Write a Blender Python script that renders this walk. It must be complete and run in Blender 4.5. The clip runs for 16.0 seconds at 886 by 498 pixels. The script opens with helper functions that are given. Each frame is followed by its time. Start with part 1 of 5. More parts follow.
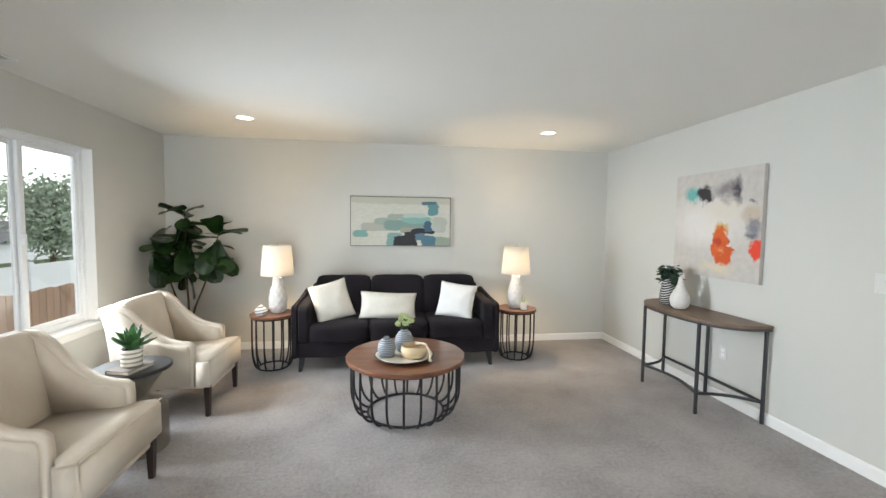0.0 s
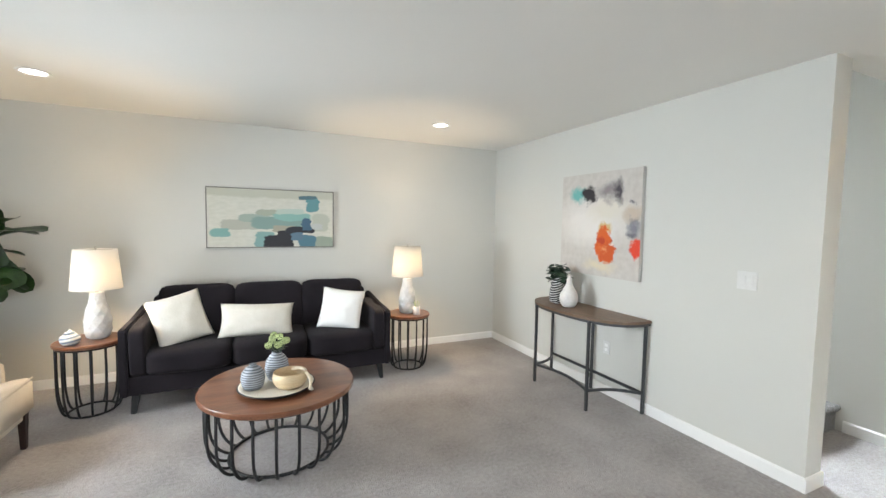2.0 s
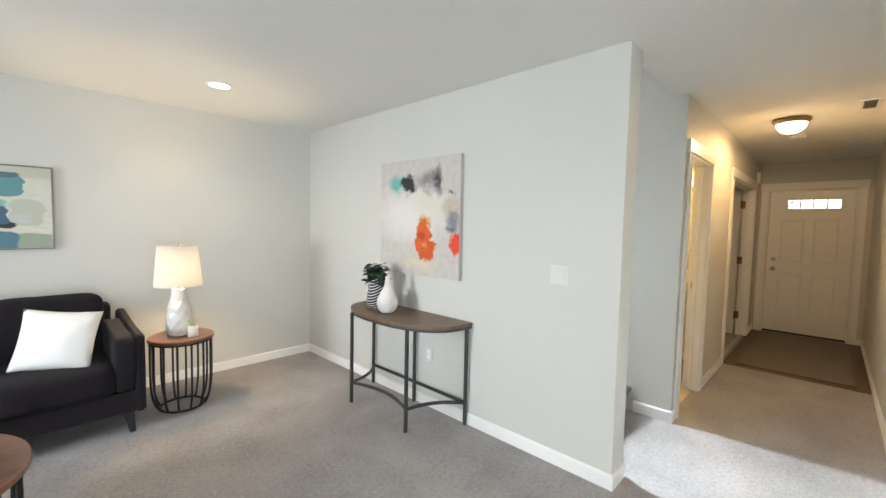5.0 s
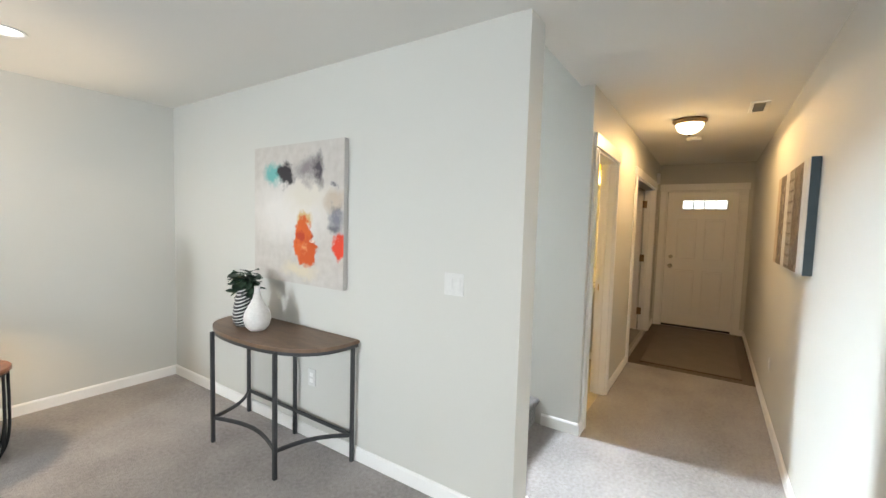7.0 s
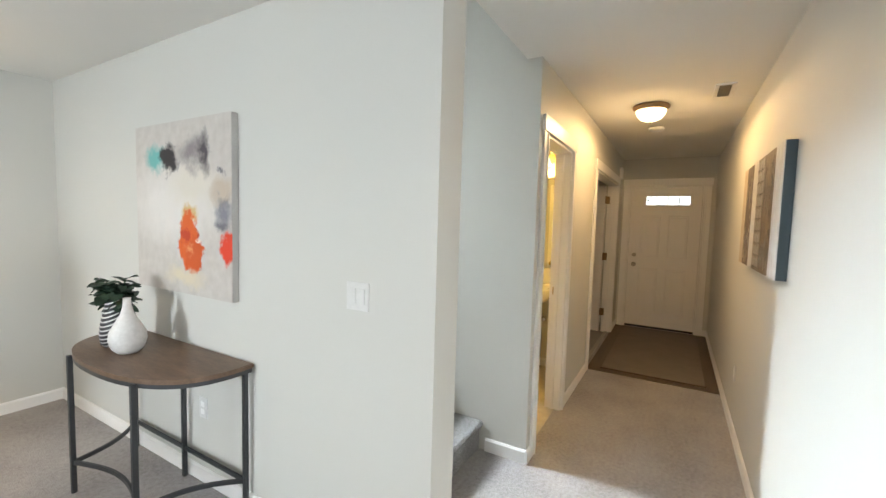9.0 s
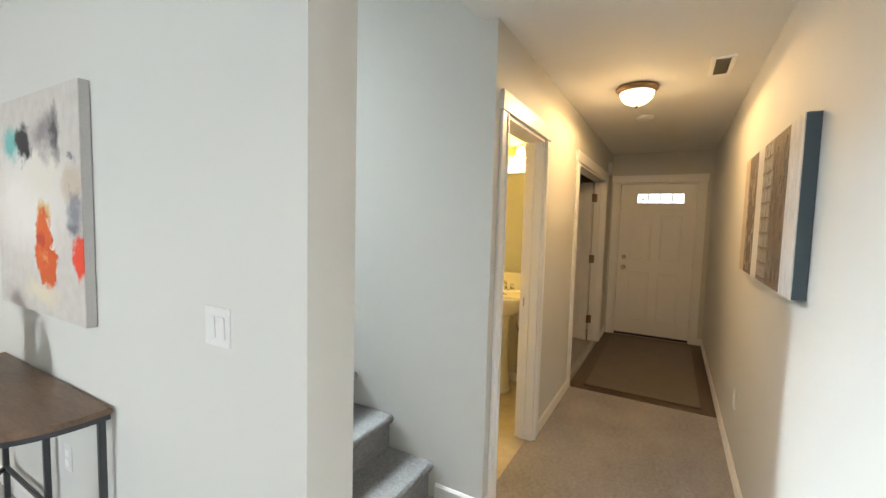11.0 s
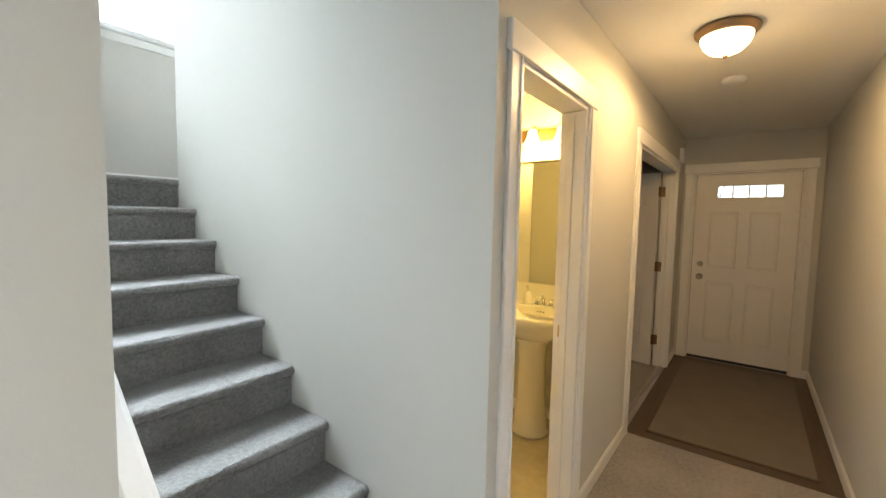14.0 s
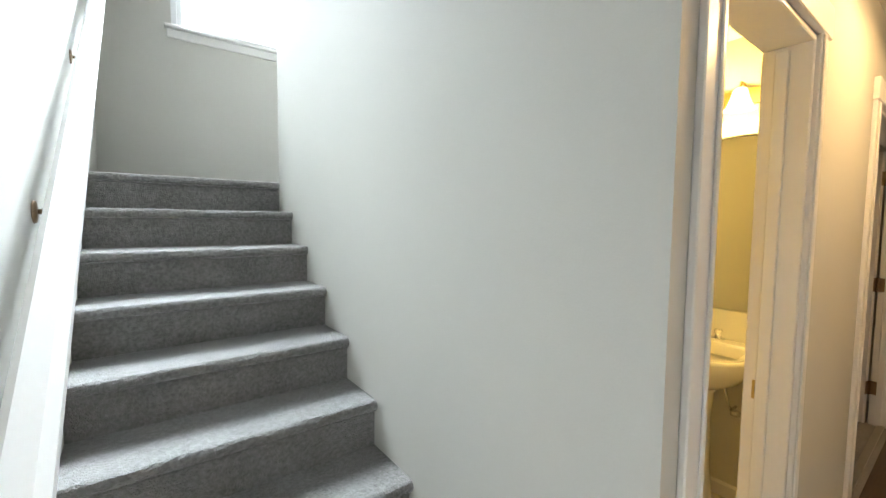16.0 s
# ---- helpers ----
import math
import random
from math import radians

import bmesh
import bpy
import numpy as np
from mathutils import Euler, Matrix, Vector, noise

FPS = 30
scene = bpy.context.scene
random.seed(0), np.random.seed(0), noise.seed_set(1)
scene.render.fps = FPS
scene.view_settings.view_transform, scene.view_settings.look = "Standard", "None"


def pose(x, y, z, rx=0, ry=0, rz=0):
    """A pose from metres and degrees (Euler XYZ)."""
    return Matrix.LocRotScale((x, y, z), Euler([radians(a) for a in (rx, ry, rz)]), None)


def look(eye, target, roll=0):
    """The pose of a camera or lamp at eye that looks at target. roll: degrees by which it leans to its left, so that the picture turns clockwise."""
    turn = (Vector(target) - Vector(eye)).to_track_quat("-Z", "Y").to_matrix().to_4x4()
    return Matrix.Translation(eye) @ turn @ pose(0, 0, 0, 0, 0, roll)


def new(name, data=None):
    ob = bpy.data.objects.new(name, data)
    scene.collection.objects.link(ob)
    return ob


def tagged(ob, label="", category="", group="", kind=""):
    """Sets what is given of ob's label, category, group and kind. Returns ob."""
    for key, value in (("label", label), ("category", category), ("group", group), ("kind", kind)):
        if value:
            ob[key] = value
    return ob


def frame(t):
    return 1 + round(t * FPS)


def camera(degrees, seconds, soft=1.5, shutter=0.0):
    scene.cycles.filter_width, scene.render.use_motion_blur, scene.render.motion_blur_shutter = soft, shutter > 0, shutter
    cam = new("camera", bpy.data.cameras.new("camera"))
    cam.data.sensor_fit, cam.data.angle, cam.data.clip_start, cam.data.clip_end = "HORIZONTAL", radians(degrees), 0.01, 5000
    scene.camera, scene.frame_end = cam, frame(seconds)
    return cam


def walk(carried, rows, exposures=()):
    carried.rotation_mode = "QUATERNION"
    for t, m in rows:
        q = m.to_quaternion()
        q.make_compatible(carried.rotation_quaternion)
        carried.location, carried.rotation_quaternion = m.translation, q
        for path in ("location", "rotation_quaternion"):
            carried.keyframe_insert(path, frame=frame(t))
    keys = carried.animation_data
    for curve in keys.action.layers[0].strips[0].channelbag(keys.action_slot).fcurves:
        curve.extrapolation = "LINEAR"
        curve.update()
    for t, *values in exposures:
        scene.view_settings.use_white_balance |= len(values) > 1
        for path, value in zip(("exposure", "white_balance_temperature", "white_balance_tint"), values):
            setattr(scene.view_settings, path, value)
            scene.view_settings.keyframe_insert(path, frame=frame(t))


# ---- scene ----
cam = camera(94.9, 16.0)
PATH = [
    (0, (0.189, 0.297, 1.481), (0.48, 2.272, 1.362), 0.7),
    (0.5, (0.204, 0.399, 1.486), (0.617, 2.352, 1.365), 0.7),
    (1, (0.224, 0.497, 1.482), (0.767, 2.418, 1.364), 0.8),
    (1.5, (0.228, 0.605, 1.486), (0.916, 2.48, 1.366), 0.9),
    (2, (0.249, 0.707, 1.497), (1.08, 2.522, 1.37), 1.0),
    (2.5, (0.326, 0.789, 1.472), (1.281, 2.542, 1.353), 1.1),
    (3, (0.407, 0.853, 1.459), (1.479, 2.538, 1.342), 1.1),
    (3.5, (0.518, 0.901, 1.452), (1.689, 2.518, 1.336), 1.1),
    (4, (0.604, 0.969, 1.458), (1.884, 2.501, 1.338), 1.2),
    (4.5, (0.707, 1.014, 1.456), (2.073, 2.47, 1.336), 1.2),
    (7, (1.312, 1.146, 1.482), (2.977, 2.245, 1.352), 1.6),
    (7.5, (1.44, 1.133, 1.49), (3.133, 2.191, 1.355), 1.6),
    (8, (1.569, 1.124, 1.481), (3.279, 2.151, 1.348), 1.6),
    (8.5, (1.698, 1.127, 1.474), (3.421, 2.132, 1.337), 1.6),
    (9, (1.829, 1.133, 1.482), (3.56, 2.124, 1.342), 1.6),
    (11.5, (2.507, 1.096, 1.492), (4.246, 2.074, 1.351), 1.5),
    (12, (2.635, 1.108, 1.489), (4.367, 2.098, 1.347), 1.4),
    (12.5, (2.759, 1.125, 1.495), (4.474, 2.145, 1.352), 1.3),
    (13, (2.876, 1.135, 1.498), (4.558, 2.207, 1.356), 1.2),
    (13.5, (2.985, 1.168, 1.49), (4.627, 2.301, 1.351), 1.1),
    (14, (3.085, 1.21, 1.496), (4.673, 2.418, 1.351), 1.1),
    (14.5, (3.185, 1.254, 1.499), (4.698, 2.554, 1.357), 1.0),
    (15, (3.272, 1.334, 1.501), (4.703, 2.725, 1.361), 0.9),
    (15.5, (3.353, 1.429, 1.484), (4.684, 2.916, 1.353), 0.8),
    (16, (3.449, 1.532, 1.484), (4.648, 3.127, 1.351), 0.5),
]
walk(cam, [(t, look(eye, target, roll)) for t, eye, target, roll in PATH],
     [(0, -0.14), (2, -0.03), (4.5, 0.03), (7.5, 0.02), (12.5, 0.03), (16, -0.02)])

XL, YB, YS = -2.22, 5.26, -3.45

# ---- world, sun, large lights ----
world = bpy.data.worlds.new("world")
scene.world = world
world.use_nodes = True
wn = world.node_tree.nodes
sky = wn.new("ShaderNodeTexSky")
sky.sky_type = "NISHITA"
sky.sun_disc = False
sky.sun_elevation, sky.sun_rotation = radians(38), radians(-140)
sky.air_density, sky.dust_density, sky.ozone_density = 1.0, 3.0, 1.0
wn["Background"].inputs[1].default_value = 0.13
world.node_tree.links.new(sky.outputs[0], wn["Background"].inputs[0])


def lamp(name, kind, energy, colour, m, size=0.1, size_y=None, spread=None, angle=None):
    data = bpy.data.lights.new(name, kind)
    data.energy, data.color = energy, colour
    if kind == "AREA":
        data.shape, data.size, data.size_y = ("RECTANGLE", size, size_y) if size_y else ("DISK", size, size)
        if spread:
            data.spread = radians(spread)
    elif kind == "SUN":
        data.angle = radians(angle)
    else:
        data.shadow_soft_size = size
        if kind == "SPOT":
            data.spot_size, data.spot_blend = radians(spread), 0.6
    ob = new(name, data)
    ob.matrix_world = m
    return ob


DAY = (0.83, 0.92, 1.0)
WARM = (1.0, 0.70, 0.42)
AMBER = (1.0, 0.63, 0.27)
lamp("sun", "SUN", 1.3, (1.0, 0.95, 0.88), look((0, 0, 9), (-4, 3.5, 4)), angle=12)
lamp("window_daylight", "AREA", 68, DAY, look((XL + 0.06, 3.53, 1.36), (1.6, 3.3, 0.55)), 1.1, 1.3, spread=110)
lamp("patio_daylight", "AREA", 132, DAY, look((-0.2, YS + 0.03, 1.1), (-0.3, 0, 1.05)), 2.1, 1.9, spread=160)
lamp("stair_window_daylight", "AREA", 64, (0.80, 0.91, 1.0), look((3.86, YB - 0.03, 3.75), (2.8, 1.3, -0.2)), 0.32, 1.2, spread=48)
# area lamp added in the air outside to boost sky light on the stairs
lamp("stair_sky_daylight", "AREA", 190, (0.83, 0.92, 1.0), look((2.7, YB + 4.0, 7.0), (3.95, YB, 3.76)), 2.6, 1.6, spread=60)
# the last three are assumed lamps, added out of view
for n, (x, y) in enumerate(((-1.07, 4.31), (1.87, 4.35), (-1.07, 1.2), (1.87, 1.2), (0.4, -1.6))):
    lamp("downlight_beam", "SPOT", 22, (1.0, 0.85, 0.66), pose(x, y, 2.415), 0.06, spread=150)
for x, y in ((-0.885, 4.66), (1.665, 4.68)):
    lamp("table_lamp_bulb", "POINT", 28, (1.0, 0.74, 0.45), pose(x, y, 1.07), 0.04)
lamp("hall_bulb", "POINT", 9, AMBER, pose(5.52, 1.368, 2.375), 0.07)
lamp("hall_bowl", "SPOT", 41, AMBER, pose(5.52, 1.368, 2.345), 0.08, spread=178).data.spot_blend = 0.12
for y in (2.29, 2.51):
    lamp("vanity_bulb", "POINT", 22, (1.0, 0.63, 0.15), pose(5.83, y, 2.085), 0.035)


# ---- materials ----
def material(name, colour, rough=0.6, metal=0.0, dark=None, scale=6.0, fine=60.0, mix=0.5, bump=0.1, coord="Object", sheen=0.0,
             coat=0.0, bump_scale=None, stretch=(1, 1, 1), detail=4.0, vary=0.0, spec=0.5, subsurface=0.0):
    """Two scales of noise between two colours, and a fine relief."""
    m = bpy.data.materials.new(name)
    m.use_nodes = True
    t = m.node_tree
    N, L = t.nodes, t.links
    b = N["Principled BSDF"]
    b.inputs["Roughness"].default_value, b.inputs["Metallic"].default_value = rough, metal
    b.inputs["Specular IOR Level"].default_value = spec
    b.inputs["Sheen Weight"].default_value, b.inputs["Coat Weight"].default_value = sheen, coat
    tc, mp = N.new("ShaderNodeTexCoord"), N.new("ShaderNodeMapping")
    mp.inputs["Scale"].default_value = stretch
    L.new(tc.outputs[coord], mp.inputs["Vector"])
    big, small = N.new("ShaderNodeTexNoise"), N.new("ShaderNodeTexNoise")
    for nd, s, dt in ((big, scale, detail), (small, fine, 3.0)):
        nd.inputs["Scale"].default_value, nd.inputs["Detail"].default_value = s, dt
        L.new(mp.outputs[0], nd.inputs["Vector"])
    ad = N.new("ShaderNodeMath")
    ad.operation = "MULTIPLY_ADD"
    ad.inputs[1].default_value = mix
    L.new(small.outputs[0], ad.inputs[0])
    sc = N.new("ShaderNodeMath")
    sc.operation = "MULTIPLY"
    sc.inputs[1].default_value = 1 - mix
    L.new(big.outputs[0], sc.inputs[0])
    L.new(sc.outputs[0], ad.inputs[2])
    r = N.new("ShaderNodeValToRGB")
    r.color_ramp.elements[0].position, r.color_ramp.elements[1].position = 0.3, 0.7
    dark = dark or tuple(c * 0.88 for c in colour)
    r.color_ramp.elements[0].color, r.color_ramp.elements[1].color = (*dark, 1), (*colour, 1)
    L.new(ad.outputs[0], r.inputs[0])
    out = r.outputs[0]
    if vary:
        oi, hs = N.new("ShaderNodeObjectInfo"), N.new("ShaderNodeHueSaturation")
        mr = N.new("ShaderNodeMapRange")
        mr.inputs["To Min"].default_value, mr.inputs["To Max"].default_value = 1 - vary, 1 + vary
        L.new(oi.outputs["Random"], mr.inputs[0])
        L.new(mr.outputs[0], hs.inputs["Value"])
        L.new(out, hs.inputs["Color"])
        out = hs.outputs[0]
    L.new(out, b.inputs["Base Color"])
    if bump:
        bp = N.new("ShaderNodeBump")
        bp.inputs["Strength"].default_value, bp.inputs["Distance"].default_value = bump, 0.01
        if bump_scale:
            bn = N.new("ShaderNodeTexNoise")
            bn.inputs["Scale"].default_value, bn.inputs["Detail"].default_value = bump_scale, 4
            L.new(mp.outputs[0], bn.inputs["Vector"])
            L.new(bn.outputs[0], bp.inputs["Height"])
        else:
            L.new(small.outputs[0], bp.inputs["Height"])
        L.new(bp.outputs[0], b.inputs["Normal"])
    return m


def glow(name, colour, strength):
    m = bpy.data.materials.new(name)
    m.use_nodes = True
    b = m.node_tree.nodes["Principled BSDF"]
    b.inputs["Base Color"].default_value = (0.8, 0.8, 0.78, 1)
    b.inputs["Emission Color"].default_value = (*colour, 1)
    b.inputs["Emission Strength"].default_value = strength
    return m


def glass_material(name):
    m = bpy.data.materials.new(name)
    m.use_nodes = True
    b = m.node_tree.nodes["Principled BSDF"]
    b.inputs["Base Color"].default_value = (1, 1, 1, 1)
    b.inputs["Roughness"].default_value, b.inputs["IOR"].default_value = 0.0, 1.45
    b.inputs["Transmission Weight"].default_value = 1.0
    return m


PAINT = material("greige_wall_paint", (0.605, 0.595, 0.553), 0.7, dark=(0.58, 0.57, 0.53), scale=0.8, fine=140, mix=0.25, bump=0.06, bump_scale=170)
CEIL = material("white_ceiling_paint", (0.80, 0.785, 0.745), 0.85, dark=(0.775, 0.76, 0.72), scale=0.7, fine=90, mix=0.3, bump=0.09, bump_scale=110)
TRIM = material("white_trim_paint", (0.84, 0.83, 0.81), 0.35, dark=(0.81, 0.80, 0.78), scale=3, fine=60, bump=0.02)
DOOR = material("white_door_paint", (0.83, 0.81, 0.79), 0.4, dark=(0.80, 0.78, 0.76), scale=3, fine=80, bump=0.03)
VINYL = material("white_vinyl", (0.82, 0.83, 0.84), 0.3, dark=(0.79, 0.80, 0.81), scale=4, fine=60, bump=0.01)
CARPET = material("grey_carpet", (0.44, 0.41, 0.40), 0.95, dark=(0.21, 0.193, 0.187), scale=2.3, fine=46, mix=0.46, bump=1.0, bump_scale=130, sheen=0.2, detail=6)
STAIR_CARPET = material("blue_grey_stair_carpet", (0.29, 0.28, 0.27), 0.95, dark=(0.13, 0.125, 0.12), scale=6, fine=75, mix=0.7, bump=1.0, bump_scale=190, sheen=0.3)
MAT_RUG = material("taupe_mat_weave", (0.235, 0.20, 0.175), 0.95, dark=(0.165, 0.138, 0.12), scale=5, fine=170, mix=0.6, bump=0.6)
TILE = material("cream_marble_tile", (0.62, 0.56, 0.46), 0.3, dark=(0.42, 0.36, 0.28), scale=5, fine=14, mix=0.45, bump=0.02, detail=8)
GLASS = glass_material("clear_glass")
NICKEL = material("satin_nickel", (0.55, 0.52, 0.47), 0.32, 1.0, scale=30, fine=200, bump=0.01)
BRASS = material("aged_brass", (0.55, 0.40, 0.16), 0.3, 1.0, scale=30, fine=200, bump=0.01)
BRONZE = material("brushed_bronze", (0.30, 0.21, 0.13), 0.4, 1.0, scale=30, fine=200, bump=0.02)
BLACK = material("black_iron", (0.018, 0.018, 0.019), 0.5, 0.3, scale=40, fine=200, bump=0.05)
GUNMETAL = material("gunmetal_steel", (0.075, 0.078, 0.082), 0.42, 0.7, scale=20, fine=150, bump=0.05)


# ---- mesh helpers ----
def shade(ob, smooth):
    if smooth:
        for p in ob.data.polygons:
            p.use_smooth = True
    return ob


def mesh_of(name, bm, mat, smooth=False):
    bmesh.ops.recalc_face_normals(bm, faces=bm.faces)
    me = bpy.data.meshes.new(name)
    bm.to_mesh(me)
    bm.free()
    for one in (mat if isinstance(mat, (list, tuple)) else (mat,)):
        me.materials.append(one)
    if smooth:
        for p in me.polygons:
            p.use_smooth = True
    return me


def part(name, bm, mat, parent, label="", smooth=False, m=None):
    ob = new(name, mesh_of(name, bm, mat, smooth))
    ob.parent = parent
    if m is not None:
        ob.matrix_basis = m
    return tagged(ob, label)


def thing(name, label, category, m, group=""):
    e = new(name)
    e.empty_display_size = 0.1
    e.matrix_basis = m
    return tagged(e, label, category, group)


def solo(name, bm, mat, label, category, m=None, group="", smooth=False, kind=""):
    ob = new(name, mesh_of(name, bm, mat, smooth))
    if m is not None:
        ob.matrix_basis = m
    return tagged(ob, label, category, group, kind)


def box(x0, y0, z0, x1, y1, z1, bm=None, bevel=0.0, seg=2):
    own = bmesh.new()
    r = bmesh.ops.create_cube(own, size=1)
    for v in r["verts"]:
        v.co = Vector(((x0 + x1) / 2 + v.co.x * (x1 - x0), (y0 + y1) / 2 + v.co.y * (y1 - y0), (z0 + z1) / 2 + v.co.z * (z1 - z0)))
    if bevel:
        bmesh.ops.bevel(own, geom=own.edges[:], offset=bevel, segments=seg, profile=0.6, affect="EDGES")
    return own if bm is None else join(bm, own)


def join(bm, other, m=None):
    if m is not None:
        other.transform(m)
    tmp = bpy.data.meshes.new("tmp")
    other.to_mesh(tmp)
    other.free()
    bm.from_mesh(tmp)
    bpy.data.meshes.remove(tmp)
    return bm


def lathe(profile, seg=32, ripple=None):
    """A turned body from (radius, height) pairs."""
    bm = bmesh.new()
    rings = []
    for i, (r, z) in enumerate(profile):
        if r < 1e-5:
            rings.append([bm.verts.new((0, 0, z))])
            continue
        ring = []
        for k in range(seg):
            a = 2 * math.pi * k / seg
            q = r * (ripple(i, k) if ripple else 1)
            ring.append(bm.verts.new((q * math.cos(a), q * math.sin(a), z)))
        rings.append(ring)
    for a, b in zip(rings, rings[1:]):
        for k in range(seg):
            q = (k + 1) % seg
            if len(a) == 1 and len(b) > 1:
                bm.faces.new((a[0], b[k], b[q]))
            elif len(b) == 1 and len(a) > 1:
                bm.faces.new((a[k], a[q], b[0]))
            elif len(a) > 1:
                bm.faces.new((a[k], a[q], b[q], b[k]))
    return bm


def tube(points, radius, seg=8, closed=False, taper=None, bm=None):
    """A round bar along points."""
    bm = bm or bmesh.new()
    pts = [Vector(p) for p in points]
    n = len(pts)
    rings, side = [], None
    for i, p in enumerate(pts):
        if closed:
            d = pts[(i + 1) % n] - pts[i - 1]
        else:
            d = pts[min(i + 1, n - 1)] - pts[max(i - 1, 0)]
        d.normalize()
        if side is None:
            side = d.orthogonal().normalized()
        side = (side - d * side.dot(d)).normalized()
        up = d.cross(side)
        r = radius * (taper(i / max(n - 1, 1)) if taper else 1)
        rings.append([bm.verts.new(p + r * (side * math.cos(2 * math.pi * k / seg) + up * math.sin(2 * math.pi * k / seg))) for k in range(seg)])
    for i in range(n if closed else n - 1):
        a, b = rings[i], rings[(i + 1) % n]
        for k in range(seg):
            q = (k + 1) % seg
            bm.faces.new((a[k], a[q], b[q], b[k]))
    if not closed:
        bm.faces.new(rings[0][::-1])
        bm.faces.new(rings[-1])
    return bm


def prism(outline, z0, z1, bevel=0.0):
    """A flat plate of that outline."""
    bm = bmesh.new()
    lo = [bm.verts.new((x, y, z0)) for x, y in outline]
    hi = [bm.verts.new((x, y, z1)) for x, y in outline]
    bm.faces.new(lo[::-1])
    bm.faces.new(hi)
    n = len(lo)
    for k in range(n):
        bm.faces.new((lo[k], lo[(k + 1) % n], hi[(k + 1) % n], hi[k]))
    if bevel:
        rim = [e for e in bm.edges if abs(e.verts[0].co.z - e.verts[1].co.z) < 1e-6]
        bmesh.ops.bevel(bm, geom=rim, offset=bevel, segments=2, affect="EDGES")
    return bm


# ---- the large structure ----
H, TOP = 2.44, 4.95
XW, XS, XR = 3.07, 3.24, 4.195
YE = 1.868
YH0, YH1, XD = 0.70, 1.86, 8.355


def wall(name, axis, a, b, at, thick, z0, z1, holes=(), mat=PAINT, label="greige painted plaster wall"):
    """A wall from a to b along x or y, its face at 'at', with holes (a0, a1, z0, z1) right through it."""
    bm = bmesh.new()
    cuts = sorted({a, b, *(h[0] for h in holes), *(h[1] for h in holes)})
    for u, v in zip(cuts, cuts[1:]):
        spans, low = [], z0
        for h in sorted(h for h in holes if h[0] <= u + 1e-6 and h[1] >= v - 1e-6):
            spans.append((low, h[2]))
            low = h[3]
        spans.append((low, z1))
        for p, q in spans:
            if q - p > 1e-4:
                if axis == "x":
                    box(u, min(at, at + thick), p, v, max(at, at + thick), q, bm)
                else:
                    box(min(at, at + thick), u, p, max(at, at + thick), v, q, bm)
    bmesh.ops.remove_doubles(bm, verts=bm.verts, dist=1e-5)
    seen = {}
    for f in list(bm.faces):
        key = tuple(sorted(tuple(round(c, 4) for c in v.co) for v in f.verts))
        seen.setdefault(key, []).append(f)
    inner = [f for fs in seen.values() if len(fs) > 1 for f in fs]
    bmesh.ops.delete(bm, geom=inner, context="FACES_ONLY")
    return solo(name, bm, mat, label, "wall", kind="structure")


BATH = (4.345, 5.035)
DEN = (6.13, 7.80)
FD = (0.84, 1.75)
WIN = (2.94, 4.125, 0.63, 2.075)
SWIN = (3.70, 5.10, 2.92, 4.60)
PAT = (-1.3, 0.9, 0.05, 2.08)
wall("wall_west", "y", YS, YB, XL, -0.15, 0, H, [WIN])
wall("wall_north", "x", XL - 0.15, XW, YB, 0.15, 0, H)
wall("wall_stairwell_north", "x", XW, 6.2, YB, 0.15, 0, TOP, [SWIN])
wall("wall_stair_west", "y", YE, YB, XW, XS - XW, 0, TOP)
wall("wall_stair_east", "y", YH1, 4.30, XR, 0.115, 0, TOP)
wall("wall_landing_south", "x", XR + 0.115, 6.2, 4.185, 0.115, 0, TOP)
wall("wall_landing_east", "y", 4.3, YB, 6.2, 0.12, 0, TOP)
wall("wall_upper_south", "x", XS, XR, 1.80, 0.15, H + 0.28, TOP)
wall("wall_hall_north", "x", XR + 0.115, XD, YH1, 0.115, 0, H, [(*BATH, 0, 2.03), (*DEN, 0, 2.03)])
wall("wall_hall_south", "x", 2.55, XD, YH0, -0.115, 0, H)
wall("wall_dining_east", "y", YS, YH0 - 0.115, 2.665, -0.115, 0, H)
wall("wall_hall_east", "y", YH0 - 0.115, 4.2, XD, 0.13, 0, H, [(*FD, 0, 2.05)])
wall("wall_south", "x", XL - 0.15, 2.7, YS, -0.15, 0, H, [PAT])
wall("wall_bath_east", "y", YH1 + 0.115, 4.185, 5.96, 0.115, 0, H)
wall("wall_bath_north", "x", XR + 0.115, 5.96, 3.6, 0.115, 0, H)
wall("wall_den_north", "x", 6.075, XD, 4.185, 0.115, 0, H)


def slab(name, x0, y0, z0, x1, y1, z1, mat, label, category):
    return solo(name, box(x0, y0, z0, x1, y1, z1), mat, label, category, kind="structure")


slab("ceiling_living", XL - 0.15, YS - 0.15, H, XW, YB + 0.15, H + 0.28, CEIL, "off-white textured living room ceiling", "ceiling")
slab("ceiling_hall", XW, YH0 - 0.115, H, XD + 0.13, 1.95, H + 0.28, CEIL, "off-white textured hallway ceiling", "ceiling")
slab("ceiling_bath", XR + 0.06, 1.975, H, XD, 4.185, H + 0.28, CEIL, "off-white ceiling over bath and den", "ceiling")
slab("ceiling_stairwell", XW, 1.7, TOP, 6.32, YB + 0.15, TOP + 0.2, CEIL, "off-white ceiling high above the stairs", "ceiling")
slab("floor", XL - 0.15, YS - 0.15, -0.12, 2.70, YB + 0.15, 0.0, CARPET, "grey-brown cut-pile carpet with vacuum marks", "floor")
slab("floor_hall", 2.70, YH0 - 0.115, -0.12, XD + 0.13, YB + 0.15, 0.0, CARPET, "grey-brown cut-pile hallway carpet", "floor")
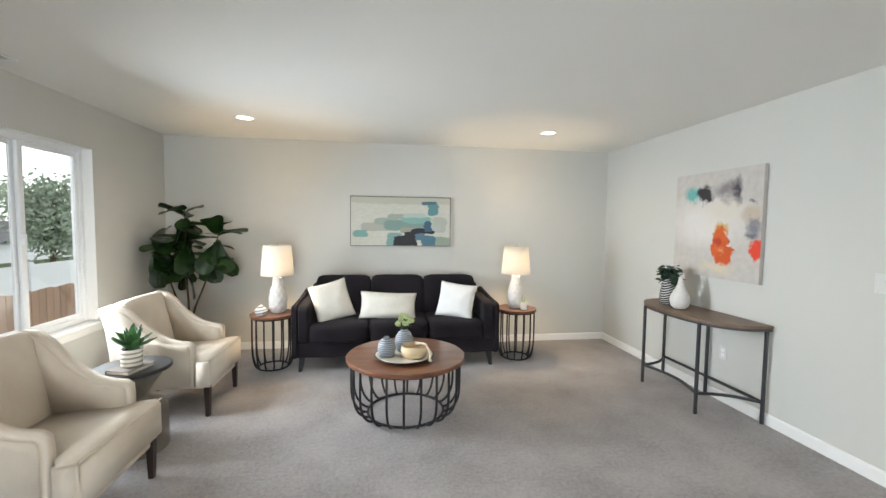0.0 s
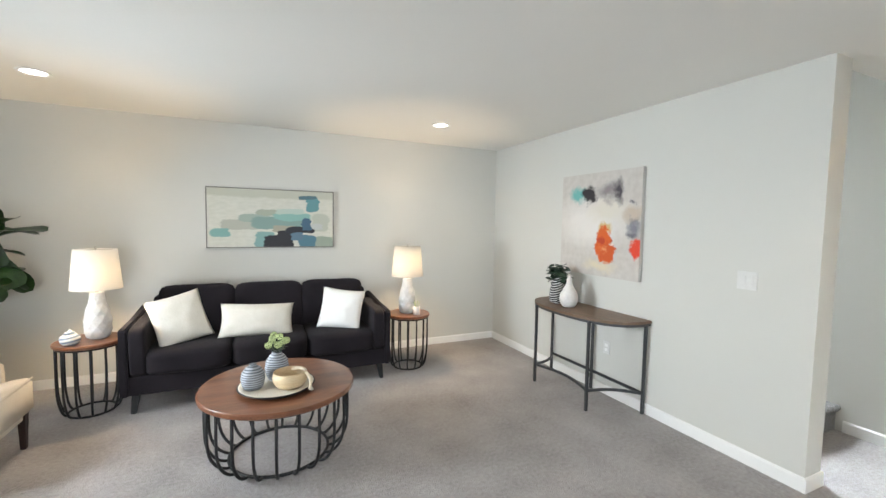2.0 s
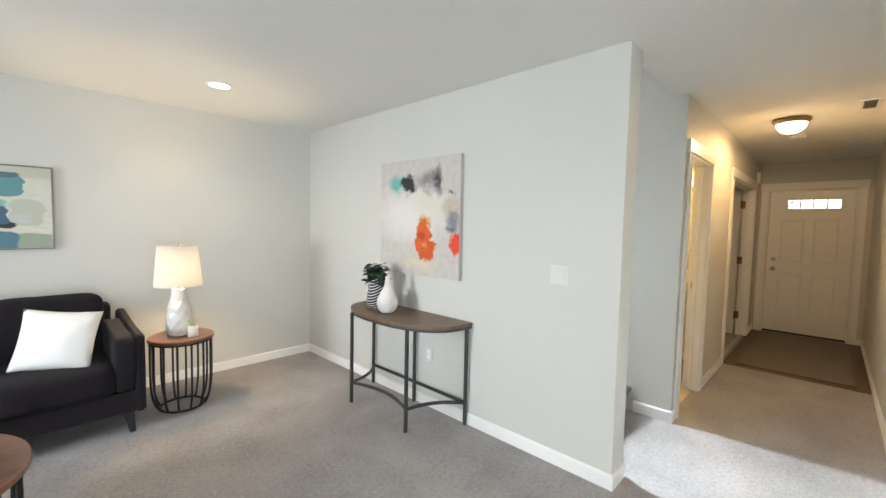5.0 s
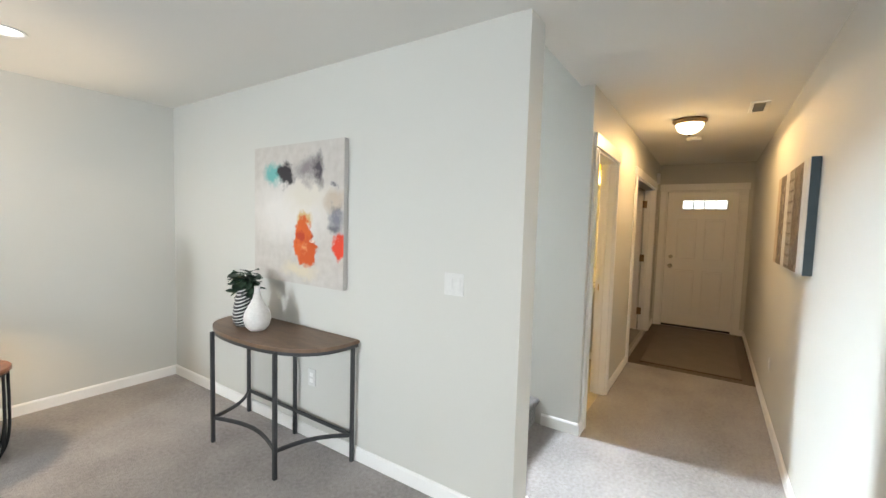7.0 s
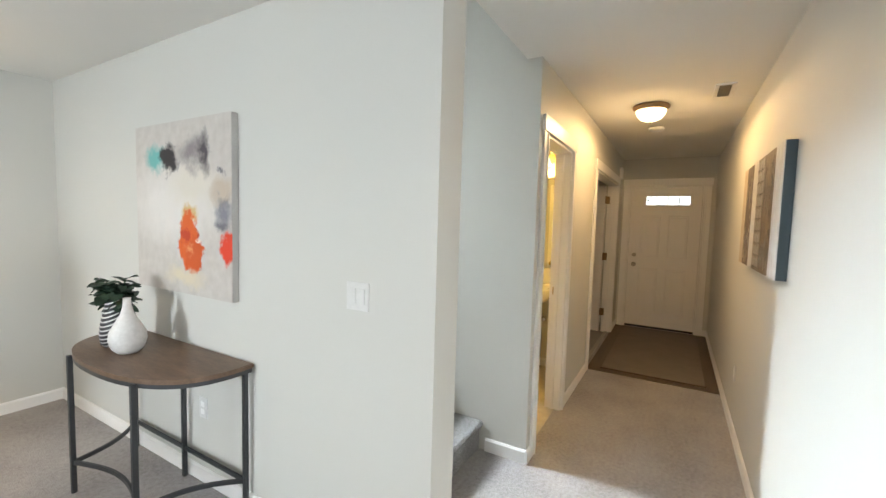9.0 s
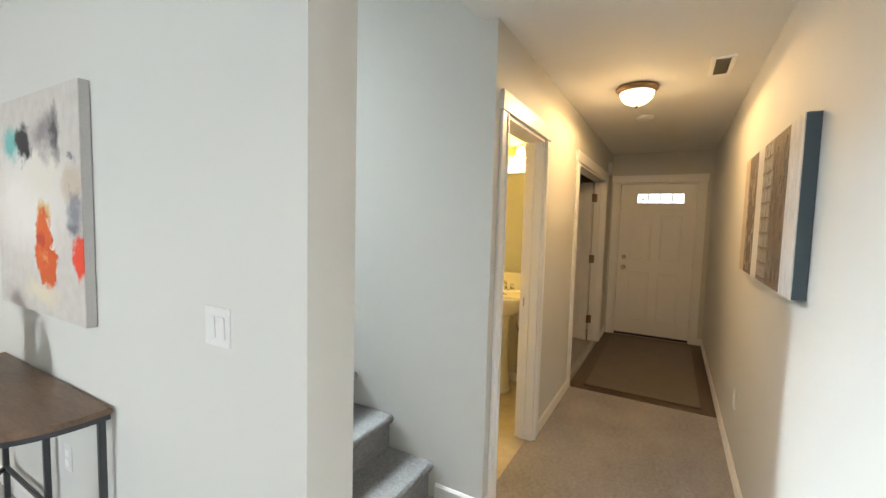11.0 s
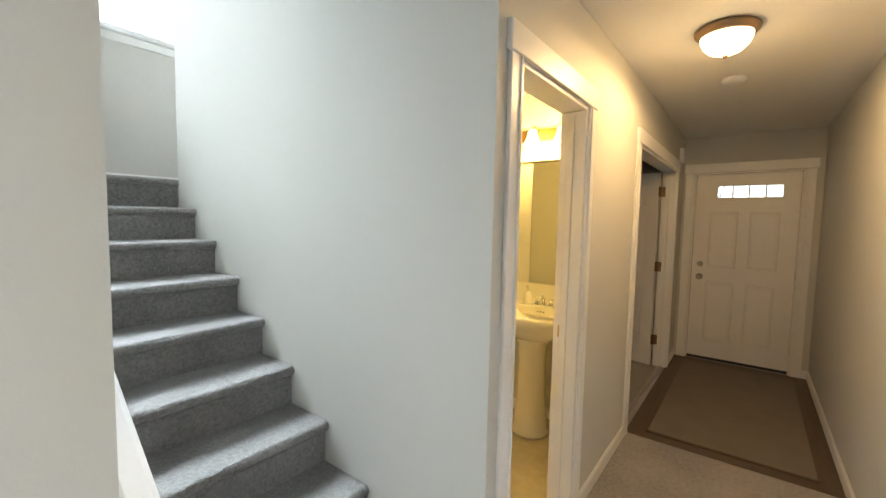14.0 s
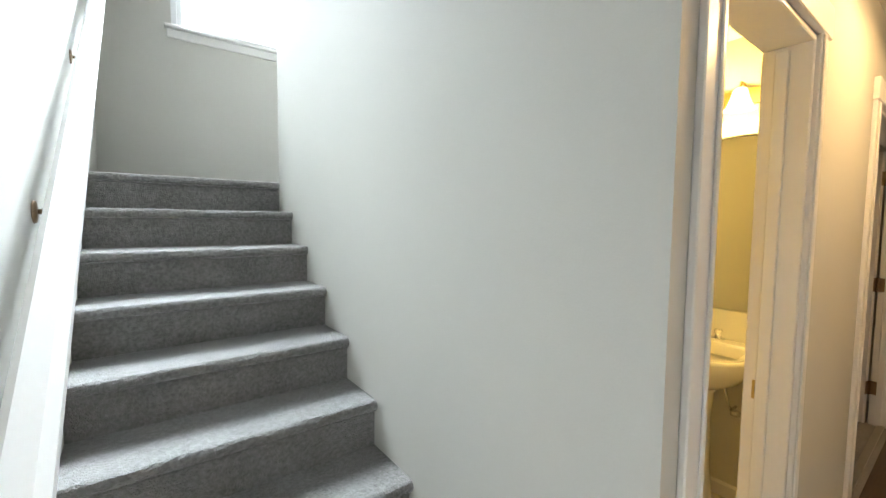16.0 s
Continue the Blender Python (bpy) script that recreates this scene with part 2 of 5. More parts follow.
ENTRY = material("brown_entry_vinyl", (0.115, 0.078, 0.052), 0.5, dark=(0.07, 0.046, 0.03), scale=3, fine=22, mix=0.45, stretch=(0.6, 6, 1), bump=0.05, detail=6)
slab("floor_entry", 6.14, YH0, 0.0, XD, YH1, 0.003, ENTRY, "brown wood-look vinyl floor inside the front door", "floor")


# ---- trim, doors, windows, stairs ----
def baseboard(x0, y0, x1, y1, nx, ny, z=0.0):
    """A board along a wall; (nx, ny) points into the room."""
    t, h = 0.014, 0.085
    bm = bmesh.new()
    d = Vector((x1 - x0, y1 - y0, 0))
    prof = ((0.001, 0), (t, 0), (t, h - 0.012), (t * 0.45, h), (0.001, h))
    ends = []
    for p in ((x0, y0), (x1, y1)):
        ends.append([bm.verts.new((p[0] + nx * a, p[1] + ny * a, z + b)) for a, b in prof])
    n = len(prof)
    for k in range(n):
        bm.faces.new((ends[0][k], ends[0][(k + 1) % n], ends[1][(k + 1) % n], ends[1][k]))
    bm.faces.new(ends[0])
    bm.faces.new(ends[1][::-1])
    return solo("baseboard", bm, TRIM, "white painted baseboard along the wall", "baseboard", kind="structure")


for run in ((XL, YB, XW, YB, 0, -1), (XW, YE + 0.0002, XW, YB - 0.014, -1, 0), (XW - 0.014, YE, XS + 0.014, YE, 0, -1), (XL, YS, XL, YB - 0.014, 1, 0),
            (XR - 0.014, YH1, 4.255, YH1, 0, -1), (XR, YH1 + 0.0002, XR, 2.13, -1, 0), (XS, YE + 0.0002, XS, 2.13, 1, 0), (5.125, YH1, 6.042, YH1, 0, -1),
            (7.89, YH1, XD, YH1, 0, -1), (2.55, YH0, XD, YH0, 0, 1), (XD, YH0 + 0.014, XD, 0.755, -1, 0), (2.55, YS, 2.55, YH0, -1, 0),
            (5.96, 1.975, 5.96, 3.6, -1, 0), (XR + 0.115, 3.6, 5.946, 3.6, 0, -1), (XL + 0.014, YS, 2.55, YS, 0, 1), (6.1, 4.185, XD, 4.185, 0, -1)):
    baseboard(*run)
baseboard(XS, YB, 6.2, YB, 0, -1, 1.728)
baseboard(4.209, 4.30, 4.30, 4.30, 0, 1, 1.728)


def casing(name, axis, a, b, top, face, out, depth, label):
    """Trim round a doorway: legs, a header that overhangs, and the jamb through the wall."""
    w, t = 0.085, 0.016
    e = thing(name, label, "door frame", pose(0, 0, 0))
    e["kind"] = "structure"

    def put(nm, u0, z0, u1, z1, f0, f1):
        lo, hi = min(f0, f1), max(f0, f1)
        bm = box(u0, lo, z0, u1, hi, z1, bevel=0.003, seg=1) if axis == "x" else box(lo, u0, z0, hi, u1, z1, bevel=0.003, seg=1)
        return part(nm, bm, TRIM, e)

    put("casing", a - w, 0, a - 0.004, top + 0.004, face, face + out * t)
    put("casing", b + 0.004, 0, b + w, top + 0.004, face, face + out * t)
    put("casing_ridge", a - 0.03, 0, a - 0.012, top + 0.003, face + out * t, face + out * (t + 0.006))
    put("casing_ridge", b + 0.012, 0, b + 0.03, top + 0.003, face + out * t, face + out * (t + 0.006))
    put("header", a - w - 0.012, top + 0.005, b + w + 0.012, top + 0.1, face, face + out * (t + 0.006))
    put("jamb", a - 0.003, 0, a + 0.014, top - 0.014, face + out * 0.004, face - out * depth)
    put("jamb", b - 0.014, 0, b + 0.003, top - 0.014, face + out * 0.004, face - out * depth)
    put("jamb", a - 0.003, top - 0.014, b + 0.003, top + 0.003, face + out * 0.004, face - out * depth)
    put("door_stop", a + 0.0145, 0, a + 0.026, top - 0.026, face - out * 0.05, face - out * 0.085)
    put("door_stop", b - 0.026, 0, b - 0.0145, top - 0.026, face - out * 0.05, face - out * 0.085)
    return e


bath_frame = casing("door_frame_bath", "x", *BATH, 2.03, YH1, -1, 0.12, "white painted casing round the bathroom doorway")
den_frame = casing("door_frame_den", "x", *DEN, 2.03, YH1, -1, 0.12, "white painted casing round the den doorway")
fd_frame = casing("door_frame_front", "y", *FD, 2.05, XD, -1, 0.13, "white painted casing round the front door")
part("strike_plate", box(5.0185, 1.925, 0.925, 5.0215, 1.955, 0.985), BRASS, bath_frame, "brass strike plate")
part("strike_hole", box(5.0172, 1.933, 0.942, 5.0182, 1.947, 0.968), BLACK, bath_frame)
for z in (0.28, 1.05, 1.82):
    part("hinge", box(7.7815, 1.925, z - 0.05, 7.7855, 1.9862, z + 0.05, bevel=0.001, seg=1), BRONZE, den_frame, "dark bronze hinge")
part("threshold", box(DEN[0], YH1 + 0.03, 0.001, DEN[1], YH1 + 0.07, 0.012, bevel=0.004), NICKEL, den_frame, "metal carpet strip")


def panel_door(name, width, height, thick, panels, label, lites=None):
    """A door leaf in the xz plane from x 0 to width, y 0 to thick, with raised panels on both faces."""
    e = thing(name, label, "door", pose(0, 0, 0))
    bm = bmesh.new()
    holes = [(lites[0], lites[1], lites[2], lites[3])] if lites else []
    cuts = sorted({0.0, width, *(h[0] for h in holes), *(h[1] for h in holes)})
    for u, v in zip(cuts, cuts[1:]):
        z = 0.0
        for h in holes:
            if h[0] <= u + 1e-6 and h[1] >= v - 1e-6:
                box(u, 0, z, v, thick, h[2], bm)
                z = h[3]
        box(u, 0, z, v, thick, height, bm)
    leaf = part("leaf", bm, DOOR, e)
    for (u0, u1, z0, z1) in panels:
        for y, s in ((0.0, -1), (thick, 1)):
            pb = bmesh.new()
            prev = None
            for inset, lift in ((0, 0.0005), (0.006, 0.006), (0.018, 0.0025), (0.036, 0.007)):
                ring = [pb.verts.new((x, y + s * lift, z)) for x, z in ((u0 + inset, z0 + inset), (u1 - inset, z0 + inset), (u1 - inset, z1 - inset), (u0 + inset, z1 - inset))]
                if prev:
                    for k in range(4):
                        pb.faces.new((prev[k], prev[(k + 1) % 4], ring[(k + 1) % 4], ring[k]))
                prev = ring
            pb.faces.new(prev)
            part("panel", pb, DOOR, e)
    return e


def six(width, top=1.93):
    a, m = 0.115, width / 2
    cols = ((a, m - 0.05), (m + 0.05, width - a))
    return [(u0, u1, z0, z1) for u0, u1 in cols for z0, z1 in ((0.22, 0.80), (0.96, 1.55), (1.66, 1.88))]


def knob(parent, x, z, side, mat, thick):
    bm = lathe([(0, 0), (0.032, 0), (0.032, 0.006), (0.012, 0.01), (0.012, 0.03), (0.027, 0.042), (0.029, 0.055), (0.02, 0.066), (0, 0.068)], 20)
    m = pose(x, 0, z, 90) if side < 0 else pose(x, thick, z, -90)
    part("door_knob", bm, mat, parent, "round metal door knob", True, m)


# front door: faces the hall towards -x
fw = FD[1] - FD[0] - 0.034
lit = (0.19, 0.745, 1.765, 1.905)
front = panel_door("front_door", fw, 2.02, 0.045, [(0.14, 0.39, 0.20, 0.86), (0.49, 0.735, 0.20, 0.86), (0.14, 0.39, 1.02, 1.62), (0.49, 0.735, 1.02, 1.62)],
                   "white six-panel style front door with four small lites", lit)
front.matrix_basis = pose(XD + 0.03, FD[1] - 0.017, 0.012, 0, 0, -90)
for k in range(4):
    w = (lit[1] - lit[0]) / 4
    part("lite", box(lit[0] + k * w + 0.004, 0.016, lit[2], lit[0] + (k + 1) * w - 0.004, 0.022, lit[3]), GLASS, front, "clear glass lite").visible_shadow = False
for k in range(5):
    x = lit[0] + k * (lit[1] - lit[0]) / 4
    part("muntin", box(x - 0.007, -0.004, lit[2] - 0.012, x + 0.007, 0.03, lit[3] + 0.012), DOOR, front)
for z in (lit[2], lit[3]):
    part("muntin", box(lit[0] - 0.012, -0.006, z - 0.009, lit[1] + 0.012, 0.03, z + 0.009), DOOR, front)
knob(front, 0.075, 0.91, -1, NICKEL, 0.045)
part("deadbolt", lathe([(0, 0), (0.028, 0), (0.028, 0.012), (0.02, 0.018), (0, 0.018)], 20), NICKEL, front, "satin nickel deadbolt", True, pose(0.075, 0, 1.05, 90))
part("sweep", box(0.0, -0.004, -0.008, fw, 0.02, 0.02), BLACK, front, "dark rubber door sweep")
for z in (0.25, 1.0, 1.75):
    part("hinge", tube([(fw + 0.006, -0.004, z - 0.05), (fw + 0.006, -0.004, z + 0.05)], 0.006), NICKEL, front)

den_door = panel_door("den_door", 0.74, 2.0, 0.035, six(0.74), "white six-panel den door standing open")
den_door.matrix_basis = pose(7.765, 1.99, 0.012, 0, 0, 74)
knob(den_door, 0.68, 0.92, -1, NICKEL, 0.035)
knob(den_door, 0.68, 0.92, 1, NICKEL, 0.035)
for z in (0.27, 1.04, 1.81):
    part("hinge", box(-0.003, 0.002, z - 0.05, -0.0005, 0.033, z + 0.05), BRONZE, den_door, "dark bronze hinge")
    part("hinge_pin", tube([(-0.006, -0.004, z - 0.052), (-0.006, -0.004, z + 0.052)], 0.006), BRONZE, den_door)
bath_door = panel_door("bath_door", 0.68, 2.0, 0.035, six(0.68), "white six-panel bathroom door swung open")
bath_door.matrix_basis = pose(4.405, 2.0, 0.012, 0, 0, 88)
knob(bath_door, 0.62, 0.92, -1, BRASS, 0.035)
knob(bath_door, 0.62, 0.92, 1, BRASS, 0.035)


def window(name, axis, a0, a1, z0, z1, plane, inside, label, sashes=2, sill=True, face=0.0):
    """A vinyl slider set into the hole; 'plane' is the frame's middle, inside (+1 or -1) points into the room."""
    e = thing(name, label, "window", pose(0, 0, 0))
    e["kind"] = "structure"

    def put(nm, u0, p0, v0, u1, p1, v1, mat=VINYL, lab="", bev=0.004):
        lo, hi = min(p0, p1), max(p0, p1)
        bm = box(lo, u0, v0, hi, u1, v1, bevel=bev, seg=1) if axis == "y" else box(u0, lo, v0, u1, hi, v1, bevel=bev, seg=1)
        return part(nm, bm, mat, e, lab)

    f = 0.045
    put("frame", a0, plane - 0.035, z0, a0 + f, plane + 0.035, z1)
    put("frame", a1 - f, plane - 0.035, z0, a1, plane + 0.035, z1)
    put("frame", a0 + f, plane - 0.034, z0, a1 - f, plane + 0.034, z0 + f)
    put("frame", a0 + f, plane - 0.034, z1 - f, a1 - f, plane + 0.034, z1)
    step = (a1 - a0 - 2 * f) / sashes
    for k in range(sashes):
        u0, u1 = a0 + f + k * step, a0 + f + (k + 1) * step
        off = plane + inside * (0.014 if k % 2 else -0.014)
        s = 0.035
        put("sash", u0 - 0.012, off - 0.013, z0 + f, u0 + s, off + 0.013, z1 - f)
        put("sash", u1 - s, off - 0.013, z0 + f, u1 + 0.012, off + 0.013, z1 - f)
        put("sash", u0 + s, off - 0.012, z0 + f, u1 - s, off + 0.012, z0 + f + s)
        put("sash", u0 + s, off - 0.012, z1 - f - s, u1 - s, off + 0.012, z1 - f)
        put("pane", u0 + s, off - 0.003, z0 + f + s, u1 - s, off + 0.003, z1 - f - s, GLASS, "clear window glass", 0).visible_shadow = False
    if sill:
        put("sill", a0 - 0.045, plane + inside * 0.036, z0 - 0.022, a1 + 0.045, face + inside * 0.045, z0 + 0.003, TRIM, "white wooden window sill", 0.005)
        put("apron", a0 - 0.03, face, z0 - 0.085, a1 + 0.03, face + inside * 0.015, z0 - 0.023, TRIM)
    return e, put


win, put = window("window_1", "y", *WIN, XL - 0.112, 1, "white vinyl sliding window with a wooden sill", face=XL)
for u0, v0, u1, v1 in ((WIN[1] - 0.006, WIN[2], WIN[1] - 0.001, WIN[3]), (WIN[0] + 0.001, WIN[2], WIN[0] + 0.006, WIN[3]), (WIN[0] + 0.007, WIN[3] - 0.006, WIN[1] - 0.007, WIN[3] - 0.001)):
    put("reveal", u0, XL - 0.076, v0 + 0.004, u1, XL + 0.003, v1, TRIM, "white painted window reveal", 0)
put("latch", 3.52, XL - 0.085, 1.30, 3.545, XL - 0.06, 1.38, VINYL, "white sash latch")
window("window_2", "x", *SWIN, YB + 0.112, -1, "white vinyl window high above the stair landing", sashes=1, face=YB)
window("window_3", "x", *PAT, YS - 0.112, 1, "white vinyl sliding patio door", sill=False, face=YS)

# stairs: nine carpeted risers up to a landing
RISE, RUN, Y0 = 0.192, 0.267, 2.148
stairs = thing("staircase", "straight flight of stairs covered in grey carpet", "stairs", pose(0, 0, 0))
stairs["kind"] = "structure"
for k in range(9):
    y, z = Y0 + k * RUN, RISE * (k + 1)
    back = YB if k == 8 else y + RUN + 0.03
    bm = bmesh.new()
    prof = [(y + 0.028, z - RISE + 0.001), (y + 0.028, z - 0.048), (y + 0.008, z - 0.044)]
    prof += [(y + 0.022 - 0.022 * math.sin(a), z - 0.022 - 0.022 * math.cos(a)) for a in [math.pi * q / 8 for q in range(1, 9)]]
    prof += [(back, z), (back, z - RISE + 0.001)]
    nx = 48
    cols = [[bm.verts.new((XS + 0.001 + (XR - XS - 0.002) * i / nx,
                           py + (0.0035 * noise.noise((i * 0.9, k * 7.0, j * 0.8)) if 1 < j < 11 else 0),
                           pz + (0.003 * noise.noise((i * 0.9, k * 5.0 + 3, j * 0.8)) if 1 < j < 11 else 0))) for j, (py, pz) in enumerate(prof)] for i in range(nx + 1)]
    for a, b in zip(cols, cols[1:]):
        for j in range(len(prof)):
            q = (j + 1) % len(prof)
            bm.faces.new((a[j], a[q], b[q], b[j]))
    bm.faces.new(cols[0][::-1])
    bm.faces.new(cols[-1])
    part("step", bm, STAIR_CARPET, stairs, smooth=False)
part("landing", box(XR - 0.002, 4.301, 1.60, 6.199, YB - 0.001, 1.7275), STAIR_CARPET, stairs)

rail = thing("handrail", "white painted wooden handrail on bronze wall brackets", "handrail", pose(0, 0, 0))


def rail_z(y):
    return 1.555 + (y - 2.93) * 0.70


bm = bmesh.new()
prof = [(-0.02, -0.042), (0.02, -0.042), (0.026, -0.012), (0.026, 0.02), (0.014, 0.042), (-0.014, 0.042), (-0.026, 0.02), (-0.026, -0.012)]
ends = [[bm.verts.new((3.312 + 1.3 * a, y, rail_z(y) + 1.2 * b)) for a, b in prof] for y in (2.01, 2.02, 5.0)]
for p, q in zip(ends, ends[1:]):
    for k in range(8):
        bm.faces.new((p[k], p[(k + 1) % 8], q[(k + 1) % 8], q[k]))
bm.faces.new(ends[0][::-1])
bm.faces.new(ends[-1])
part("rail", bm, TRIM, rail, "white painted rail")
for y in (2.22, 2.98, 3.96, 4.95):
    z = rail_z(y)
    br = part("bracket", tube([(XS, y, z - 0.09), (XS + 0.03, y, z - 0.088), (XS + 0.062, y, z - 0.075), (3.312, y, z - 0.048)], 0.007), BRONZE, rail, "bronze wall bracket", True)
    part("plate", lathe([(0, 0), (0.03, 0), (0.028, 0.006), (0.012, 0.009), (0, 0.009)], 16), BRONZE, br, smooth=True, m=pose(XS, y, z - 0.09, 0, 90))


# ---- ceiling and wall fixtures ----
DISC = glow("downlight_glow", (1.0, 0.93, 0.80), 9.0)
BOWL = glow("frosted_lit_glass", (1.0, 0.80, 0.46), 5.5)
BELL = glow("frosted_bell_glass", (1.0, 0.84, 0.45), 2.6)
# only the first two downlights are known; the others are added unseen
for x, y in ((-1.07, 4.31), (1.87, 4.35), (-1.07, 1.2), (1.87, 1.2), (0.4, -1.6)):
    e = thing("recessed_downlight", "round white recessed downlight, lit, in the ceiling", "ceiling light", pose(x, y, H), "ceiling downlights")
    part("trim_ring", lathe([(0.068, 0.0), (0.088, -0.001), (0.092, -0.006), (0.086, -0.011), (0.066, -0.005), (0.066, 0.0)], 36), TRIM, e, "white trim ring", True)
    part("lens", lathe([(0, -0.003), (0.066, -0.003), (0.066, -0.001), (0, -0.001)], 36), DISC, e, "glowing lens")


def vent(x0, y0, x1, y1, along):
    e = thing("ceiling_vent", "white louvred ceiling air vent", "air vent", pose((x0 + x1) / 2, (y0 + y1) / 2, H))
    w, d = (x1 - x0) / 2, (y1 - y0) / 2
    for nm, b in (("frame", (-w, -d, w, -d + 0.025)), ("frame", (-w, d - 0.025, w, d)), ("frame", (-w, -d + 0.025, -w + 0.025, d - 0.025)), ("frame", (w - 0.025, -d + 0.025, w, d - 0.025))):
        part(nm, box(b[0], b[1], -0.009, b[2], b[3], 0, bevel=0.002, seg=1), TRIM, e)
    part("backing", box(-w + 0.025, -d + 0.025, -0.002, w - 0.025, d - 0.025, -0.001), GUNMETAL, e)
    n = 7
    for k in range(n):
        if along == "x":
            y = -d + 0.03 + (2 * d - 0.06) * (k + 0.5) / n
            part("slat", box(-w + 0.026, -0.006, -0.001, w - 0.026, 0.006, 0.001), NICKEL, e, m=pose(0, y, -0.006, 40))
        else:
            x = -w + 0.03 + (2 * w - 0.06) * (k + 0.5) / n
            part("slat", box(-0.006, -d + 0.026, -0.001, 0.006, d - 0.026, 0.001), TRIM, e, m=pose(x, 0, -0.006, 0, 40))


vent(5.14, 0.845, 5.46, 0.965, "x")
vent(-2.16, 2.85, -1.99, 3.16, "y")

hl = thing("flush_ceiling_light", "bronze-rimmed flush ceiling light with lit frosted bowl", "ceiling light", pose(5.52, 1.368, H))
part("rim", lathe([(0, 0), (0.128, 0), (0.136, -0.008), (0.134, -0.02), (0.121, -0.032), (0.112, -0.041), (0.109, -0.036), (0, -0.028)], 40), BRONZE, hl, "brushed bronze rim", True)
part("bowl", lathe([(0.109, -0.038), (0.107, -0.055), (0.095, -0.082), (0.071, -0.106), (0.036, -0.121), (0.0, -0.126)], 40), BOWL, hl, "frosted glass bowl, lit", True).visible_shadow = False
part("finial", lathe([(0, -0.124), (0.010, -0.127), (0.011, -0.133), (0.005, -0.141), (0, -0.143)], 16), BRONZE, hl, "bronze finial", True)
sd = thing("smoke_detector", "round white plastic smoke detector on the ceiling", "smoke detector", pose(6.36, 1.365, H))
part("body", lathe([(0, 0), (0.068, 0), (0.068, -0.014), (0.058, -0.03), (0.03, -0.034), (0, -0.034)], 32), VINYL, sd, smooth=True)
part("vent_ring", lathe([(0.069, -0.014), (0.071, -0.018), (0.067, -0.022)], 32), TRIM, sd)
ch = thing("door_chime", "small white plastic door chime on the wall", "door chime", pose(7.98, YH1, 2.2))
part("body", box(-0.05, -0.04, -0.075, 0.05, -0.001, 0.075, bevel=0.008), VINYL, ch)
part("grille", box(-0.035, -0.043, -0.05, 0.035, -0.0405, -0.01, bevel=0.001), TRIM, ch)


PLATE = material("white_plate_plastic", (0.69, 0.68, 0.655), 0.4, scale=4, fine=60, bump=0.01)


def plate(name, label, category, m, w, h, rockers=0):
    """A wall plate in the xz plane, facing -y."""
    e = thing(name, label, category, m)
    part("cover", box(-w / 2, -0.006, -h / 2, w / 2, 0, h / 2, bevel=0.003), PLATE, e)
    for k in range(rockers):
        x = (k - (rockers - 1) / 2) * 0.046
        part("rocker", box(x - 0.017, -0.010, -0.033, x + 0.017, -0.0065, 0.033, bevel=0.002), PLATE, e, m=pose(0, 0, 0, 3))
    if not rockers:
        for z in (-0.02, 0.02):
            part("socket", box(-0.016, -0.009, z - 0.014, 0.016, -0.0065, z + 0.014, bevel=0.002), TRIM, e)
    return e


plate("light_switch", "white double rocker light switch on the wall", "light switch", pose(XW, 2.231, 1.168, 0, 0, -90), 0.116, 0.116, 2)
plate("power_outlet", "white power outlet low on the wall", "power outlet", pose(XW, 3.33, 0.42, 0, 0, -90), 0.072, 0.116)
plate("power_outlet", "white power outlet low on the hall wall", "power outlet", pose(5.45, YH0, 0.42, 0, 0, 180), 0.072, 0.116)

# hall mat
mat = thing("floor_mat", "taupe carpet mat with bound edges on the entry floor", "mat", pose(7.2, 1.275, 0.0035))
part("weave", box(-0.96, -0.455, 0, 0.98, 0.455, 0.011, bevel=0.003), MAT_RUG, mat)
material("brown_binding", (0.10, 0.075, 0.05), 0.9, scale=40, fine=200, bump=0.3)
part("binding", box(-0.976, -0.462, 0, -0.96, 0.462, 0.0125, bevel=0.003), bpy.data.materials["brown_binding"], mat, "brown cloth binding")

# ---- bathroom ----
slab("floor_bath", 4.31, 1.90, 0.0, 5.96, 3.6, 0.006, TILE, "cream marbled bathroom floor", "floor")
CERAMIC = material("white_ceramic", (0.82, 0.80, 0.76), 0.12, dark=(0.80, 0.78, 0.74), scale=3, fine=40, bump=0.0, coat=0.4)
CHROME = material("chrome", (0.75, 0.75, 0.75), 0.12, 1.0, scale=20, fine=90, bump=0.0)
MIRROR = material("mirror_silver", (0.86, 0.87, 0.86), 0.015, 1.0, dark=(0.86, 0.87, 0.86), scale=2, fine=3, bump=0.0)
SX, SY = 5.715, 2.40
sink = thing("pedestal_sink", "white ceramic pedestal sink with overflow holes", "sink", pose(SX, SY, 0.006))
part("pedestal", lathe([(0, 0), (0.135, 0), (0.135, 0.02), (0.118, 0.05), (0.100, 0.25), (0.094, 0.5), (0.105, 0.64), (0.14, 0.70), (0, 0.70)], 36), CERAMIC, sink, smooth=True)
bm = bmesh.new()
rings = []
for s, z in ((0.50, 0.68), (0.80, 0.73), (0.97, 0.79), (1.0, 0.84), (0.97, 0.857), (0.86, 0.852), (0.74, 0.80), (0.5, 0.745), (0.1, 0.73)):
    ring = []
    for k in range(40):
        a = 2 * math.pi * k / 40
        c, q = math.cos(a), math.sin(a)
        x, y = 0.235 * s * math.copysign(abs(c) ** 0.75, c), 0.275 * s * math.copysign(abs(q) ** 0.8, q)
        ring.append(bm.verts.new((x - 0.01, y, z)))
    rings.append(ring)
for a, b in zip(rings, rings[1:]):
    for k in range(40):
        bm.faces.new((a[k], a[(k + 1) % 40], b[(k + 1) % 40], b[k]))
bm.faces.new(rings[-1])
